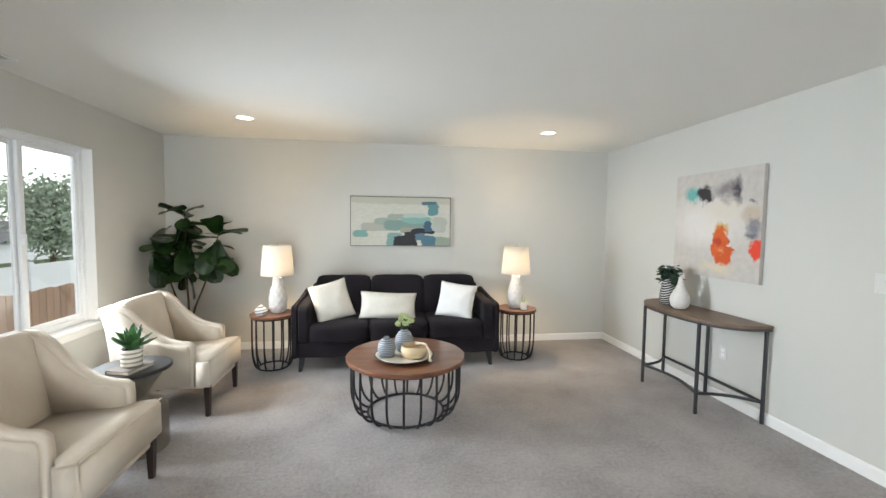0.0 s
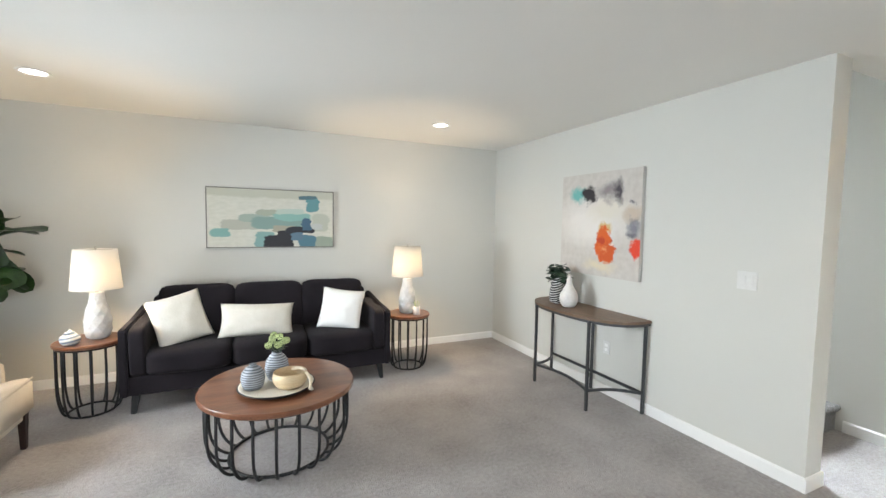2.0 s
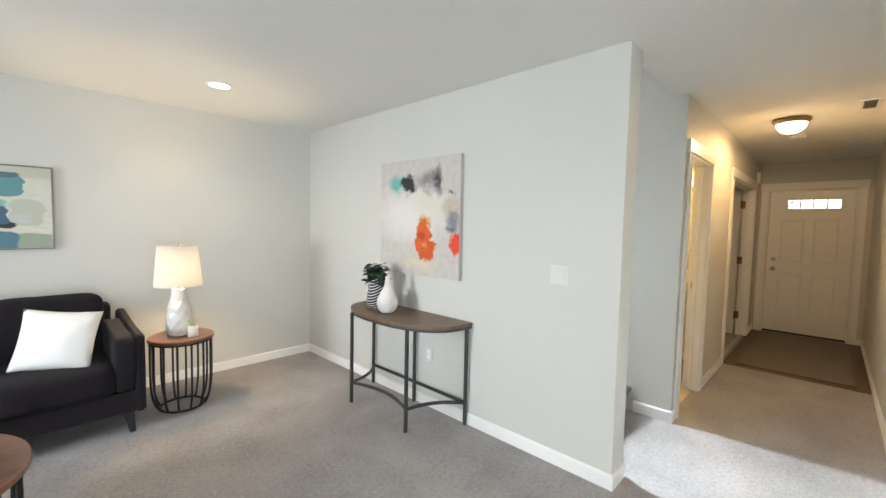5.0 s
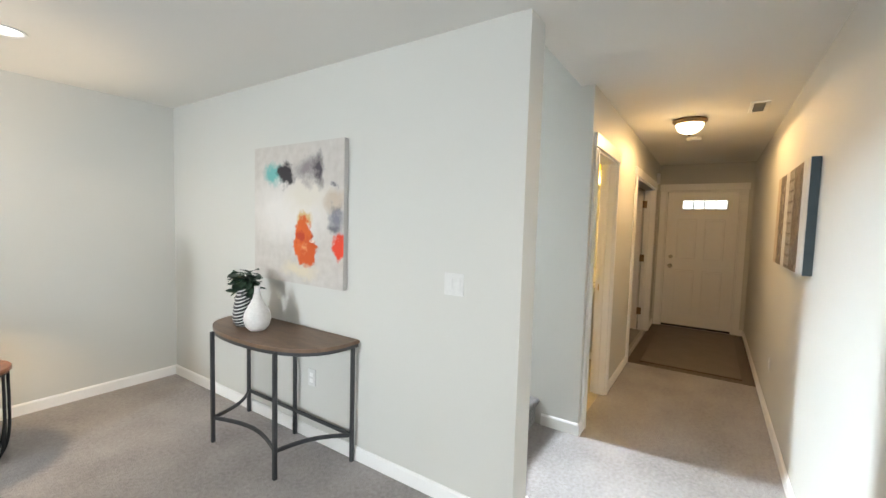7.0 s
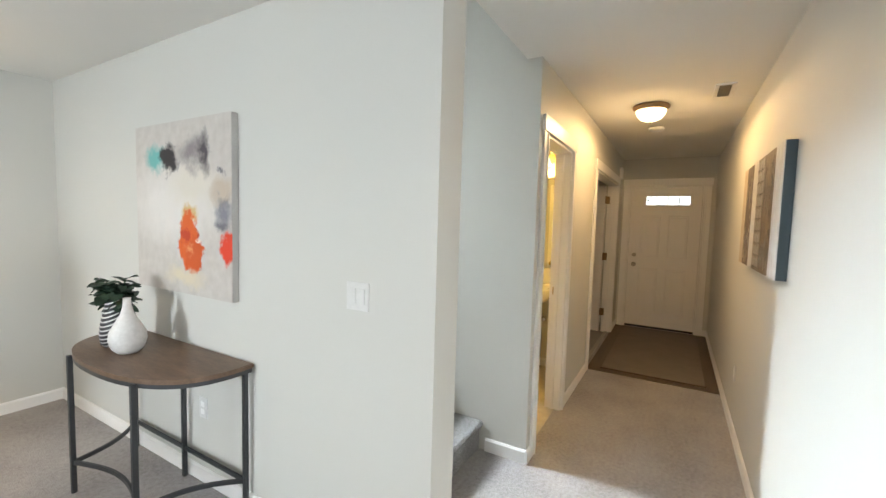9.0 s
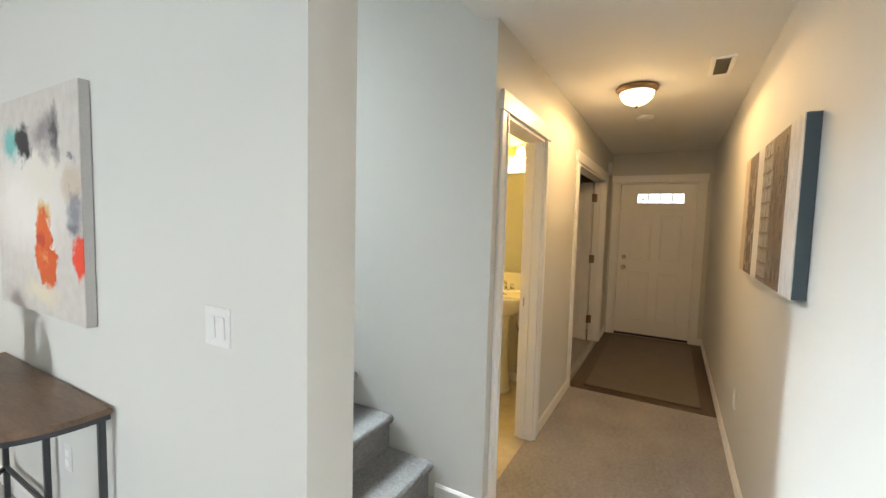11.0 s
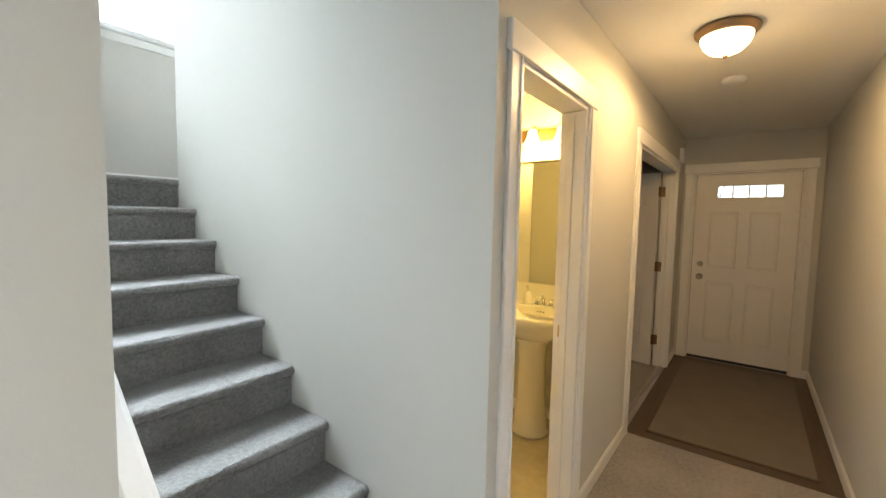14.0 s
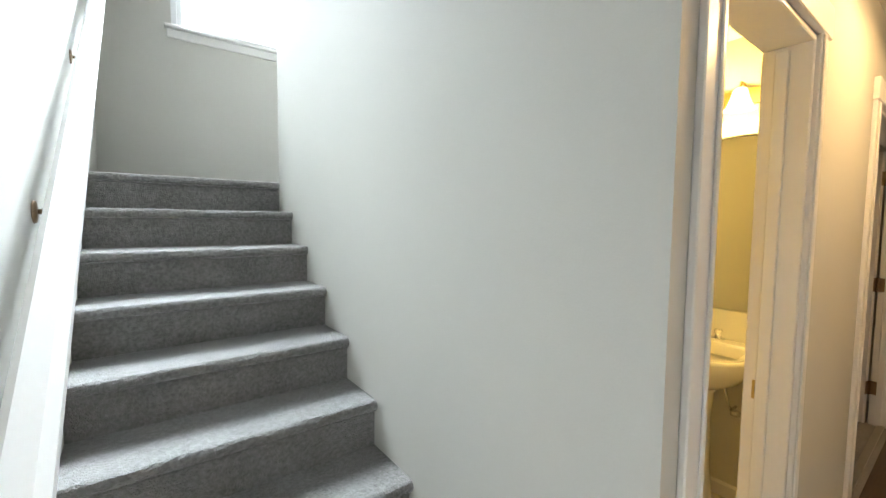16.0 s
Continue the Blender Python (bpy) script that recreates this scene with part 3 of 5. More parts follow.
part("basin", bm, CERAMIC, sink, smooth=True)
part("deck", box(0.12, -0.25, 0.80, 0.228, 0.25, 0.868, bevel=0.012), CERAMIC, sink)
for y in (-0.022, 0, 0.022):
    part("overflow_hole", lathe([(0, 0), (0.006, 0), (0.006, 0.003), (0, 0.003)], 10), BLACK, sink, m=pose(0.116, y, 0.835, 0, -90))
part("backsplash", box(0.229, -0.30, 0.80, 0.238, 0.30, 1.02, bevel=0.002), CERAMIC, sink, "white backsplash panel")
fa = thing("faucet", "chrome two-handle bathroom faucet on the sink", "faucet", pose(SX + 0.165, SY, 0.8745))
part("spout", tube([(0, 0, 0), (0, 0, 0.05), (-0.02, 0, 0.075), (-0.06, 0, 0.075), (-0.095, 0, 0.055)], 0.012, 10), CHROME, fa, smooth=True)
part("base", box(-0.025, -0.08, 0, 0.025, 0.08, 0.014, bevel=0.005), CHROME, fa)
for y in (-0.055, 0.055):
    part("handle", lathe([(0, 0.014), (0.016, 0.014), (0.013, 0.04), (0.02, 0.048), (0.018, 0.058), (0, 0.06)], 14), CHROME, fa, smooth=True, m=pose(0, y, 0))
so = thing("soap_dispenser", "clear soap dispenser with a pump on the sink", "soap dispenser", pose(SX + 0.17, SY + 0.13, 0.8745))
part("bottle", lathe([(0, 0), (0.026, 0), (0.028, 0.01), (0.028, 0.075), (0.014, 0.095), (0.012, 0.1), (0, 0.1)], 18), CERAMIC, so, smooth=True)
part("pump", tube([(0, 0, 0.1), (0, 0, 0.135), (-0.03, 0, 0.135)], 0.005), CHROME, so)
vl = thing("water_supply", "chrome supply pipe and stop valve under the sink", "plumbing", pose(5.945, SY - 0.13, 0.52))
part("pipe", tube([(0.012, 0, 0), (-0.06, 0, 0), (-0.08, 0.01, 0.04), (-0.1, 0.04, 0.22)], 0.007), CHROME, vl, smooth=True)
part("valve", lathe([(0, 0), (0.016, 0), (0.018, 0.03), (0.012, 0.04), (0, 0.04)], 14), CHROME, vl, smooth=True, m=pose(-0.06, 0, -0.01, 90))
mi = thing("bathroom_mirror", "frameless rectangular wall mirror above the sink", "mirror", pose(5.96, SY - 0.02, 1.03))
part("mirror_glass", box(-0.006, -0.30, 0, -0.001, 0.17, 0.90), MIRROR, mi)
part("bevel_edge", box(-0.005, 0.1705, 0, -0.001, 0.176, 0.90), CHROME, mi)
va = thing("vanity_light", "brass vanity light bar with lit bell glass shades", "wall light", pose(5.96, SY, 2.13))
part("backplate", box(-0.03, -0.30, -0.04, -0.001, 0.30, 0.04, bevel=0.008), BRASS, va, "brass backplate")
# white bar added to imitate the bright reflection along the mirror's top bevel
part("shelf", box(-0.02, -0.33, -0.19, -0.001, 0.33, -0.11, bevel=0.004), TRIM, va, "white strip standing in for a bright reflection on the mirror")
for y in (-0.11, 0.11):
    part("arm", tube([(-0.03, y, 0.0), (-0.08, y, 0.05), (-0.12, y, 0.05), (-0.13, y, 0.015)], 0.006), BRASS, va, smooth=True)
    part("shade", lathe([(0.02, 0.02), (0.03, 0.01), (0.04, -0.03), (0.058, -0.075), (0.066, -0.085)], 24), BELL, va, "lit frosted bell shade", True, pose(-0.13, y, 0)).visible_shadow = False
bp_ = plate("power_outlet", "white outlet beside the bathroom sink", "power outlet", pose(5.96, SY + 0.42, 1.1, 0, 0, -90), 0.072, 0.116)


# ---- living room furniture ----
def puff(sx, sy, sz, p=7.0, cuts=7, sag=0.0):
    """A stuffed block with rounded edges and crowned faces, centred."""
    bm = bmesh.new()
    bmesh.ops.create_cube(bm, size=2)
    bmesh.ops.subdivide_edges(bm, edges=bm.edges[:], cuts=cuts, use_grid_fill=True)
    for v in bm.verts:
        x, y, z = v.co
        x, y, z = (math.copysign(abs(c) ** 0.8, c) for c in (x, y, z))
        n = (abs(x) ** p + abs(y) ** p + abs(z) ** p) ** (1 / p)
        wob = 0.006 * noise.noise(Vector((x * 2 + sx * 9, y * 2 + sy * 7, z * 2)))
        v.co = Vector((x / n * sx / 2 + wob, y / n * sy / 2 + wob, z / n * sz / 2 + wob - (sag * (1 - x * x) * (1 - y * y) if z > 0 else 0)))
    return bm


def pillow(w, h, t, seed):
    """A throw pillow standing in the xz plane, pinched at the corners."""
    bm = bmesh.new()
    n = 18
    front, back = {}, {}
    for i in range(n + 1):
        for j in range(n + 1):
            u, v = 2 * i / n - 1, 2 * j / n - 1
            x = w / 2 * u * (1 - 0.07 * (1 - v * v))
            z = h / 2 * v * (1 - 0.07 * (1 - u * u))
            b = max(0.0, (1 - u * u) * (1 - v * v)) ** 0.42 * t / 2
            b += 0.012 * noise.noise(Vector((u * 2.3 + seed, v * 2.3, seed))) * min(1, 4 * (1 - abs(u)) + 0.1) * min(1, 4 * (1 - abs(v)) + 0.1)
            front[i, j] = bm.verts.new((x, -b - 0.001, z))
            back[i, j] = front[i, j] if i in (0, n) or j in (0, n) else bm.verts.new((x, b + 0.001, z))
    for i in range(n):
        for j in range(n):
            for g in (front, back):
                q = (g[i, j], g[i + 1, j], g[i + 1, j + 1], g[i, j + 1])
                if len(set(q)) == 4 and bm.faces.get(q) is None:
                    bm.faces.new(q)
    return bm


def leg(h, r0, r1, lean=(0, 0), square=True):
    seg = 4 if square else 14
    bm = bmesh.new()
    rings = []
    for z, r, f in ((0, r1, 1.0), (h, r0, 0.0)):
        rings.append([bm.verts.new((lean[0] * f + r * math.cos(2 * math.pi * (k + 0.5) / seg), lean[1] * f + r * math.sin(2 * math.pi * (k + 0.5) / seg), z)) for k in range(seg)])
    for k in range(seg):
        bm.faces.new((rings[0][k], rings[0][(k + 1) % seg], rings[1][(k + 1) % seg], rings[1][k]))
    bm.faces.new(rings[0][::-1])
    bm.faces.new(rings[1])
    if square:
        bmesh.ops.bevel(bm, geom=bm.edges[:], offset=0.003, segments=1, affect="EDGES")
    return bm


CHARCOAL = material("charcoal_velvet", (0.018, 0.0142, 0.0178), 0.9, dark=(0.009, 0.0072, 0.0092), scale=3.5, fine=220, mix=0.35, bump=0.25, sheen=0.03, spec=0.2)
CREAM = material("cream_linen_weave", (0.74, 0.66, 0.555), 0.9, dark=(0.60, 0.52, 0.42), scale=5, fine=230, mix=0.45, bump=0.45, sheen=0.15)
IVORY = material("ivory_knit", (0.78, 0.75, 0.68), 0.95, dark=(0.66, 0.62, 0.54), scale=14, fine=150, mix=0.6, bump=0.8)
WHITE_CLOTH = material("white_cotton", (0.82, 0.81, 0.79), 0.95, dark=(0.76, 0.75, 0.73), scale=6, fine=240, mix=0.4, bump=0.3)
ESPRESSO = material("espresso_wood", (0.030, 0.014, 0.010), 0.35, dark=(0.014, 0.007, 0.005), scale=3, fine=40, stretch=(6, 6, 0.7), bump=0.05)
WALNUT = material("red_walnut", (0.25, 0.105, 0.052), 0.28, dark=(0.085, 0.030, 0.016), scale=3.2, fine=26, mix=0.4, stretch=(0.7, 5.5, 3), bump=0.05, coat=0.25, detail=6)
GREYWOOD = material("grey_brown_wood", (0.20, 0.123, 0.076), 0.42, dark=(0.10, 0.06, 0.037), scale=4, fine=30, mix=0.45, stretch=(5, 0.8, 3), bump=0.08, detail=6)
STONE = material("bronze_grey_composite", (0.21, 0.185, 0.15), 0.4, dark=(0.12, 0.105, 0.088), scale=7, fine=60, mix=0.4, bump=0.1)
SLATE = material("dark_slate_top", (0.04, 0.04, 0.042), 0.38, dark=(0.022, 0.022, 0.023), scale=9, fine=70, bump=0.06)


def sofa():
    # local: x across, y 0 at the front, deeper is +y
    e = thing("sofa", "charcoal velvet three-seat sofa with tapered dark legs", "sofa", pose(0.35, 4.34, 0))
    W = 1.045
    part("base", box(-W + 0.02, 0.05, 0.15, W - 0.02, 0.80, 0.30, bevel=0.015), CHARCOAL, e)
    bm = box(-W + 0.10, 0.66, 0.28, W - 0.10, 0.84, 0.80, bevel=0.03)
    part("back_frame", bm, CHARCOAL, e)
    for s in (-1, 1):
        bm = bmesh.new()
        prof = [(0.03, 0.15), (0.03, 0.655), (0.05, 0.672), (0.40, 0.69), (0.80, 0.735), (0.845, 0.72), (0.845, 0.15)]
        a = [bm.verts.new((s * W, y, z)) for y, z in prof]
        b = [bm.verts.new((s * (W - 0.055), y, z)) for y, z in prof]
        n = len(prof)
        for k in range(n):
            bm.faces.new((a[k], a[(k + 1) % n], b[(k + 1) % n], b[k]))
        bm.faces.new(a)
        bm.faces.new(b[::-1])
        bmesh.ops.recalc_face_normals(bm, faces=bm.faces)
        bmesh.ops.bevel(bm, geom=bm.edges[:], offset=0.012, segments=2, affect="EDGES")
        arm = part("arm", bm, CHARCOAL, e)
        pad = puff(0.115, 0.66, 0.385, 9)
        part("arm_pad", pad, CHARCOAL, arm, "padded inner arm", True, pose(s * (W - 0.112), 0.355, 0.492, 2.5))
    for k in (-1, 0, 1):
        seat = puff(0.605, 0.64, 0.20, 7, sag=-0.012)
        part("seat_cushion", seat, CHARCOAL, e, smooth=True, m=pose(k * 0.60, 0.33, 0.395, 1.5))
        back = puff(0.60, 0.20, 0.50, 8)
        part("back_cushion", back, CHARCOAL, e, smooth=True, m=pose(k * 0.60 * 0.985, 0.60, 0.655, -9))
    for x, y in ((-0.955, 0.12), (0.955, 0.12), (-0.955, 0.76), (0.955, 0.76)):
        part("leg", leg(0.16, 0.040, 0.024, (math.copysign(0.02, x), -0.02 if y < 0.4 else 0.02)), BLACK, e, "tapered dark leg", m=pose(x, y, 0))
    return e


sofa()
for nm, w, h, t, mt, m, lab in (("throw_pillow", 0.40, 0.42, 0.15, IVORY, pose(-0.335, 4.60, 0.675, -22, -12, 22), "square cream knitted throw pillow leaning on the sofa arm"),
                                ("throw_pillow", 0.60, 0.30, 0.15, IVORY, pose(0.245, 4.60, 0.62, -26, 3, 0), "long ivory quilted lumbar pillow on the sofa"),
                                ("throw_pillow", 0.40, 0.39, 0.15, WHITE_CLOTH, pose(0.975, 4.60, 0.665, -22, 7, -18), "square plain white throw pillow on the sofa")):
    solo(nm, pillow(w, h, t, w * 7 + h), mt, lab, "pillow", m, "sofa pillows", True)


def cage_table(name, label, r, h, bars, ring_r, x, y, group="", thick=0.028, turn=0.0, rod=0.006):
    e = thing(name, label, "table", pose(x, y, 0, 0, 0, turn), group)
    part("tabletop", lathe([(0, h - thick), (r - 0.008, h - thick), (r, h - thick + 0.006), (r, h - 0.006), (r - 0.006, h), (0, h)], 56), WALNUT, e, "reddish walnut round top")
    rt = r * 0.91

    def circle(q, z):
        return [(q * math.cos(2 * math.pi * k / 48), q * math.sin(2 * math.pi * k / 48), z) for k in range(48)]

    part("upper_ring", tube(circle(rt, h - thick - rod), rod, 8, True), BLACK, e, smooth=True)
    part("lower_ring", tube(circle(ring_r, rod), rod * 1.1, 8, True), BLACK, e, smooth=True)
    bar = bmesh.new()
    hz = h * 0.42
    pts = [(rt, 0, h - thick - rod), (rt * 1.005, 0, h * 0.6), (rt, 0, hz)]
    for k in range(1, 9):
        a = math.pi / 2 * k / 8
        pts.append((ring_r + (rt - ring_r) * math.cos(a), 0, rod + (hz - rod) * (1 - math.sin(a))))
    tube(pts, rod, 8, bm=bar)
    me = mesh_of("bar", bar, BLACK, True)
    for k in range(bars):
        ob = new("bar", me)
        ob.parent = e
        ob.matrix_basis = pose(0, 0, 0, 0, 0, 360 * k / bars + 3)
    return e


CT = (0.372, 3.47)
cage_table("coffee_table", "round walnut coffee table on a black iron cage base", 0.465, 0.46, 22, 0.298, *CT, thick=0.034, rod=0.009)
cage_table("end_table", "round walnut end table on a black wire cage", 0.222, 0.56, 14, 0.145, -0.925, 4.62, "end tables", rod=0.0078)
cage_table("end_table", "round walnut end table on a black wire cage", 0.222, 0.56, 14, 0.145, 1.675, 4.66, "end tables", turn=40, rod=0.0078)

# table lamps
SHADE = bpy.data.materials.new("linen_lampshade")
SHADE.use_nodes = True
_n, _l = SHADE.node_tree.nodes, SHADE.node_tree.links
_tr, _mx, _no = _n.new("ShaderNodeBsdfTranslucent"), _n.new("ShaderNodeMixShader"), _n.new("ShaderNodeTexNoise")
_rp = _n.new("ShaderNodeValToRGB")
_no.inputs["Scale"].default_value = 160
_rp.color_ramp.elements[0].color, _rp.color_ramp.elements[1].color = (0.80, 0.77, 0.72, 1), (0.90, 0.88, 0.84, 1)
_l.new(_no.outputs[0], _rp.inputs[0])
_l.new(_rp.outputs[0], _n["Principled BSDF"].inputs["Base Color"])
_l.new(_rp.outputs[0], _tr.inputs[0])
_n["Principled BSDF"].inputs["Roughness"].default_value = 0.9
_mx.inputs[0].default_value = 0.6
_l.new(_n["Principled BSDF"].outputs[0], _mx.inputs[1])
_l.new(_tr.outputs[0], _mx.inputs[2])
_l.new(_mx.outputs[0], _n["Material Output"].inputs[0])
CERA = material("matt_white_ceramic", (0.74, 0.72, 0.69), 0.5, dark=(0.60, 0.575, 0.55), scale=12, fine=60, bump=0.05)
BULB = glow("warm_bulb", (1.0, 0.75, 0.42), 12)


def facets(rows, seg, prof):
    """A faceted ceramic body: alternate rows turned by half a facet."""
    bm = bmesh.new()
    rings = []
    for i in range(rows + 1):
        t = i / rows
        r, z = prof(t)
        off = 0.5 * (i % 2)
        rings.append([bm.verts.new((r * math.cos(2 * math.pi * (k + off) / seg) * (1.045 if (i % 2) else 0.965), r * math.sin(2 * math.pi * (k + off) / seg) * (1.045 if (i % 2) else 0.965), z)) for k in range(seg)])
    for i in range(rows):
        a, b = rings[i], rings[i + 1]
        for k in range(seg):
            q = (k + 1) % seg
            if i % 2 == 0:
                bm.faces.new((a[k], a[q], b[k]))
                bm.faces.new((a[q], b[q], b[k]))
            else:
                bm.faces.new((a[k], b[q], b[k]))
                bm.faces.new((a[k], a[q], b[q]))
    bm.faces.new(rings[0][::-1])
    bm.faces.new(rings[-1])
    return bm


def table_lamp(x, y):
    e = thing("table_lamp", "white faceted ceramic table lamp with linen drum shade, lit", "lamp", pose(x, y, 0.5605), "table lamps")
    part("body", facets(8, 9, lambda t: (0.056 + 0.036 * math.sin(math.pi * min(1, t * 0.95 + 0.2)) - 0.008 * t, 0.012 + 0.345 * t)), CERA, e, "white faceted ceramic body")
    part("foot", lathe([(0, 0), (0.058, 0), (0.060, 0.006), (0.056, 0.013), (0, 0.013)], 28), CERA, e, smooth=True)
    part("neck", lathe([(0.016, 0.345), (0.012, 0.36), (0.012, 0.40), (0, 0.40)], 14), NICKEL, e, smooth=True)
    part("shade", lathe([(0.162, 0.385), (0.135, 0.690), (0.132, 0.690), (0.159, 0.385), (0.162, 0.385)], 48), SHADE, e, "off-white linen drum shade", True)
    part("bulb", lathe([(0, 0.40), (0.014, 0.41), (0.016, 0.44), (0.03, 0.48), (0.033, 0.51), (0.022, 0.54), (0, 0.55)], 16), BULB, e, smooth=True).visible_shadow = False
    part("harp", tube([(0.0, -0.04, 0.42), (0, -0.05, 0.55), (0, -0.03, 0.66), (0, 0, 0.69), (0, 0.03, 0.66), (0, 0.05, 0.55), (0, 0.04, 0.42)], 0.002, 6), NICKEL, e)
    for k in range(3):
        a = 2 * math.pi * k / 3
        part("spider", tube([(0, 0, 0.688), (0.133 * math.cos(a), 0.133 * math.sin(a), 0.685)], 0.002, 6), NICKEL, e)
    part("finial", lathe([(0, 0.688), (0.008, 0.69), (0.005, 0.70), (0.009, 0.708), (0, 0.716)], 12), NICKEL, e, smooth=True)


table_lamp(-0.885, 4.66)
table_lamp(1.665, 4.68)


def stripes(name, a, b, freq, rough=0.5, tilt=0.0, width=0.5, wob=0.0):
    m = bpy.data.materials.new(name)
    m.use_nodes = True
    N, L = m.node_tree.nodes, m.node_tree.links
    tc, mp, wv, rp = N.new("ShaderNodeTexCoord"), N.new("ShaderNodeMapping"), N.new("ShaderNodeTexWave"), N.new("ShaderNodeValToRGB")
    mp.inputs["Rotation"].default_value = (0, tilt, 0)
    wv.bands_direction = "Z"
    wv.inputs["Scale"].default_value, wv.inputs["Distortion"].default_value = freq, wob
    rp.color_ramp.elements[0].position, rp.color_ramp.elements[1].position = width - 0.08, width + 0.08
    rp.color_ramp.elements[0].color, rp.color_ramp.elements[1].color = (*a, 1), (*b, 1)
    L.new(tc.outputs["Object"], mp.inputs[0])
    L.new(mp.outputs[0], wv.inputs[0])
    L.new(wv.outputs[1], rp.inputs[0])
    bs = N["Principled BSDF"]
    bs.inputs["Roughness"].default_value = rough
    L.new(rp.outputs[0], bs.inputs["Base Color"])
    bp = N.new("ShaderNodeBump")
    bp.inputs["Strength"].default_value, bp.inputs["Distance"].default_value = 0.4, 0.003
    L.new(wv.outputs[1], bp.inputs["Height"])
    L.new(bp.outputs[0], bs.inputs["Normal"])
    return m


GREY_RIB = stripes("grey_ribbed_ceramic", (0.10, 0.112, 0.13), (0.33, 0.35, 0.385), 23, wob=1.2, width=0.55)
BW = stripes("black_white_stripe", (0.012, 0.012, 0.013), (0.62, 0.61, 0.58), 17, 0.45, 0.5, 0.77, 0.4)
PALE = stripes("pale_blue_stripe", (0.22, 0.27, 0.33), (0.74, 0.73, 0.70), 11, 0.4, 0.15, 0.45)
POTS = stripes("cream_rope_stripe", (0.36, 0.29, 0.21), (0.78, 0.75, 0.68), 11, 0.7, 0, 0.35)
LEAF = material("deep_green_leaf", (0.018, 0.052, 0.008), 0.33, dark=(0.003, 0.013, 0.002), scale=9, fine=40, bump=0.1, vary=0.45)
SUCC = material("succulent_green", (0.075, 0.20, 0.06), 0.42, dark=(0.02, 0.07, 0.03), scale=14, fine=60, bump=0.05, vary=0.3)
EUCA = material("eucalyptus_green", (0.045, 0.085, 0.052), 0.55, dark=(0.015, 0.035, 0.022), scale=14, fine=60, bump=0.05, vary=0.35)
PETAL = material("pale_green_petal", (0.60, 0.66, 0.36), 0.6, dark=(0.30, 0.40, 0.15), scale=30, fine=120, bump=0.2, vary=0.2)
BARK = material("brown_bark", (0.13, 0.085, 0.055), 0.85, dark=(0.06, 0.04, 0.028), scale=20, fine=90, bump=0.5)
SOIL = material("dark_soil", (0.05, 0.035, 0.025), 0.95, scale=40, fine=150, bump=0.8)

ja = thing("ginger_jar", "small pale striped ceramic jar with a lid", "jar", pose(-1.005, 4.50, 0.5605))
part("body", lathe([(0, 0), (0.038, 0), (0.055, 0.018), (0.062, 0.042), (0.055, 0.065), (0.032, 0.078), (0, 0.08)], 30), PALE, ja, smooth=True)
part("lid", lathe([(0, 0.078), (0.035, 0.078), (0.032, 0.09), (0.012, 0.098), (0.01, 0.108), (0, 0.114)], 26), PALE, ja, smooth=True)
cd = thing("candle_cup", "small white ribbed candle cup with dried sprigs", "candle holder", pose(1.725, 4.555, 0.5605))
part("cup", lathe([(0, 0), (0.034, 0), (0.036, 0.008), (0.036, 0.085), (0.032, 0.085), (0.032, 0.01), (0, 0.008)], 26), CERA, cd, smooth=True)
for k in range(7):
    a = k * 0.9
    part("sprig", tube([(0.01 * math.cos(a), 0.01 * math.sin(a), 0.02), (0.018 * math.cos(a), 0.018 * math.sin(a), 0.10), (0.035 * math.cos(a), 0.035 * math.sin(a), 0.125 + 0.01 * (k % 3))], 0.0025, 5), PETAL, cd)


def leaf_mesh(name, length, width, mat, fold=0.25, droop=0.25, fiddle=False, tip=1.0):
    """One leaf along +x with a raised midrib line, wavy at the edge."""
    bm = bmesh.new()
    n, rows = 9, []
    for i in range(n + 1):
        t = i / n
        w = math.sin(math.pi * min(1, t ** 0.8 * 0.97 + 0.03)) ** 0.7
        if fiddle:
            w = (0.62 + 0.55 * t - 0.25 * math.sin(math.pi * t)) * math.sin(math.pi * (0.06 + 0.90 * t)) ** 0.45
        w *= width / 2
        z = -droop * length * t * t
        wave = 0.03 * length * math.sin(7 * t)
        rows.append([bm.verts.new((length * t, s * w, z + fold * abs(s) * w + (wave if s > 0.9 else -wave if s < -0.9 else 0))) for s in (-1, -0.5, 0, 0.5, 1)])
    for a, b in zip(rows, rows[1:]):
        for k in range(4):
            bm.faces.new((a[k], a[k + 1], b[k + 1], b[k]))
    back = bmesh.ops.duplicate(bm, geom=bm.faces[:])
    for f in [g for g in back["geom"] if isinstance(g, bmesh.types.BMVert)]:
        f.co.z -= 0.0012
    me = bpy.data.meshes.new(name)
    bm.to_mesh(me)
    bm.free()
    me.materials.append(mat)
    for p in me.polygons:
        p.use_smooth = True
    return me


def put_leaf(me, parent, at, yaw, pitch, roll=0.0, s=1.0):
    ob = new("leaf", me)
    ob.parent = parent
    ob.matrix_basis = pose(*at) @ Matrix.Rotation(radians(yaw), 4, "Z") @ Matrix.Rotation(radians(-pitch), 4, "Y") @ Matrix.Rotation(radians(roll), 4, "X") @ Matrix.Diagonal((s, s, s, 1))
    return ob


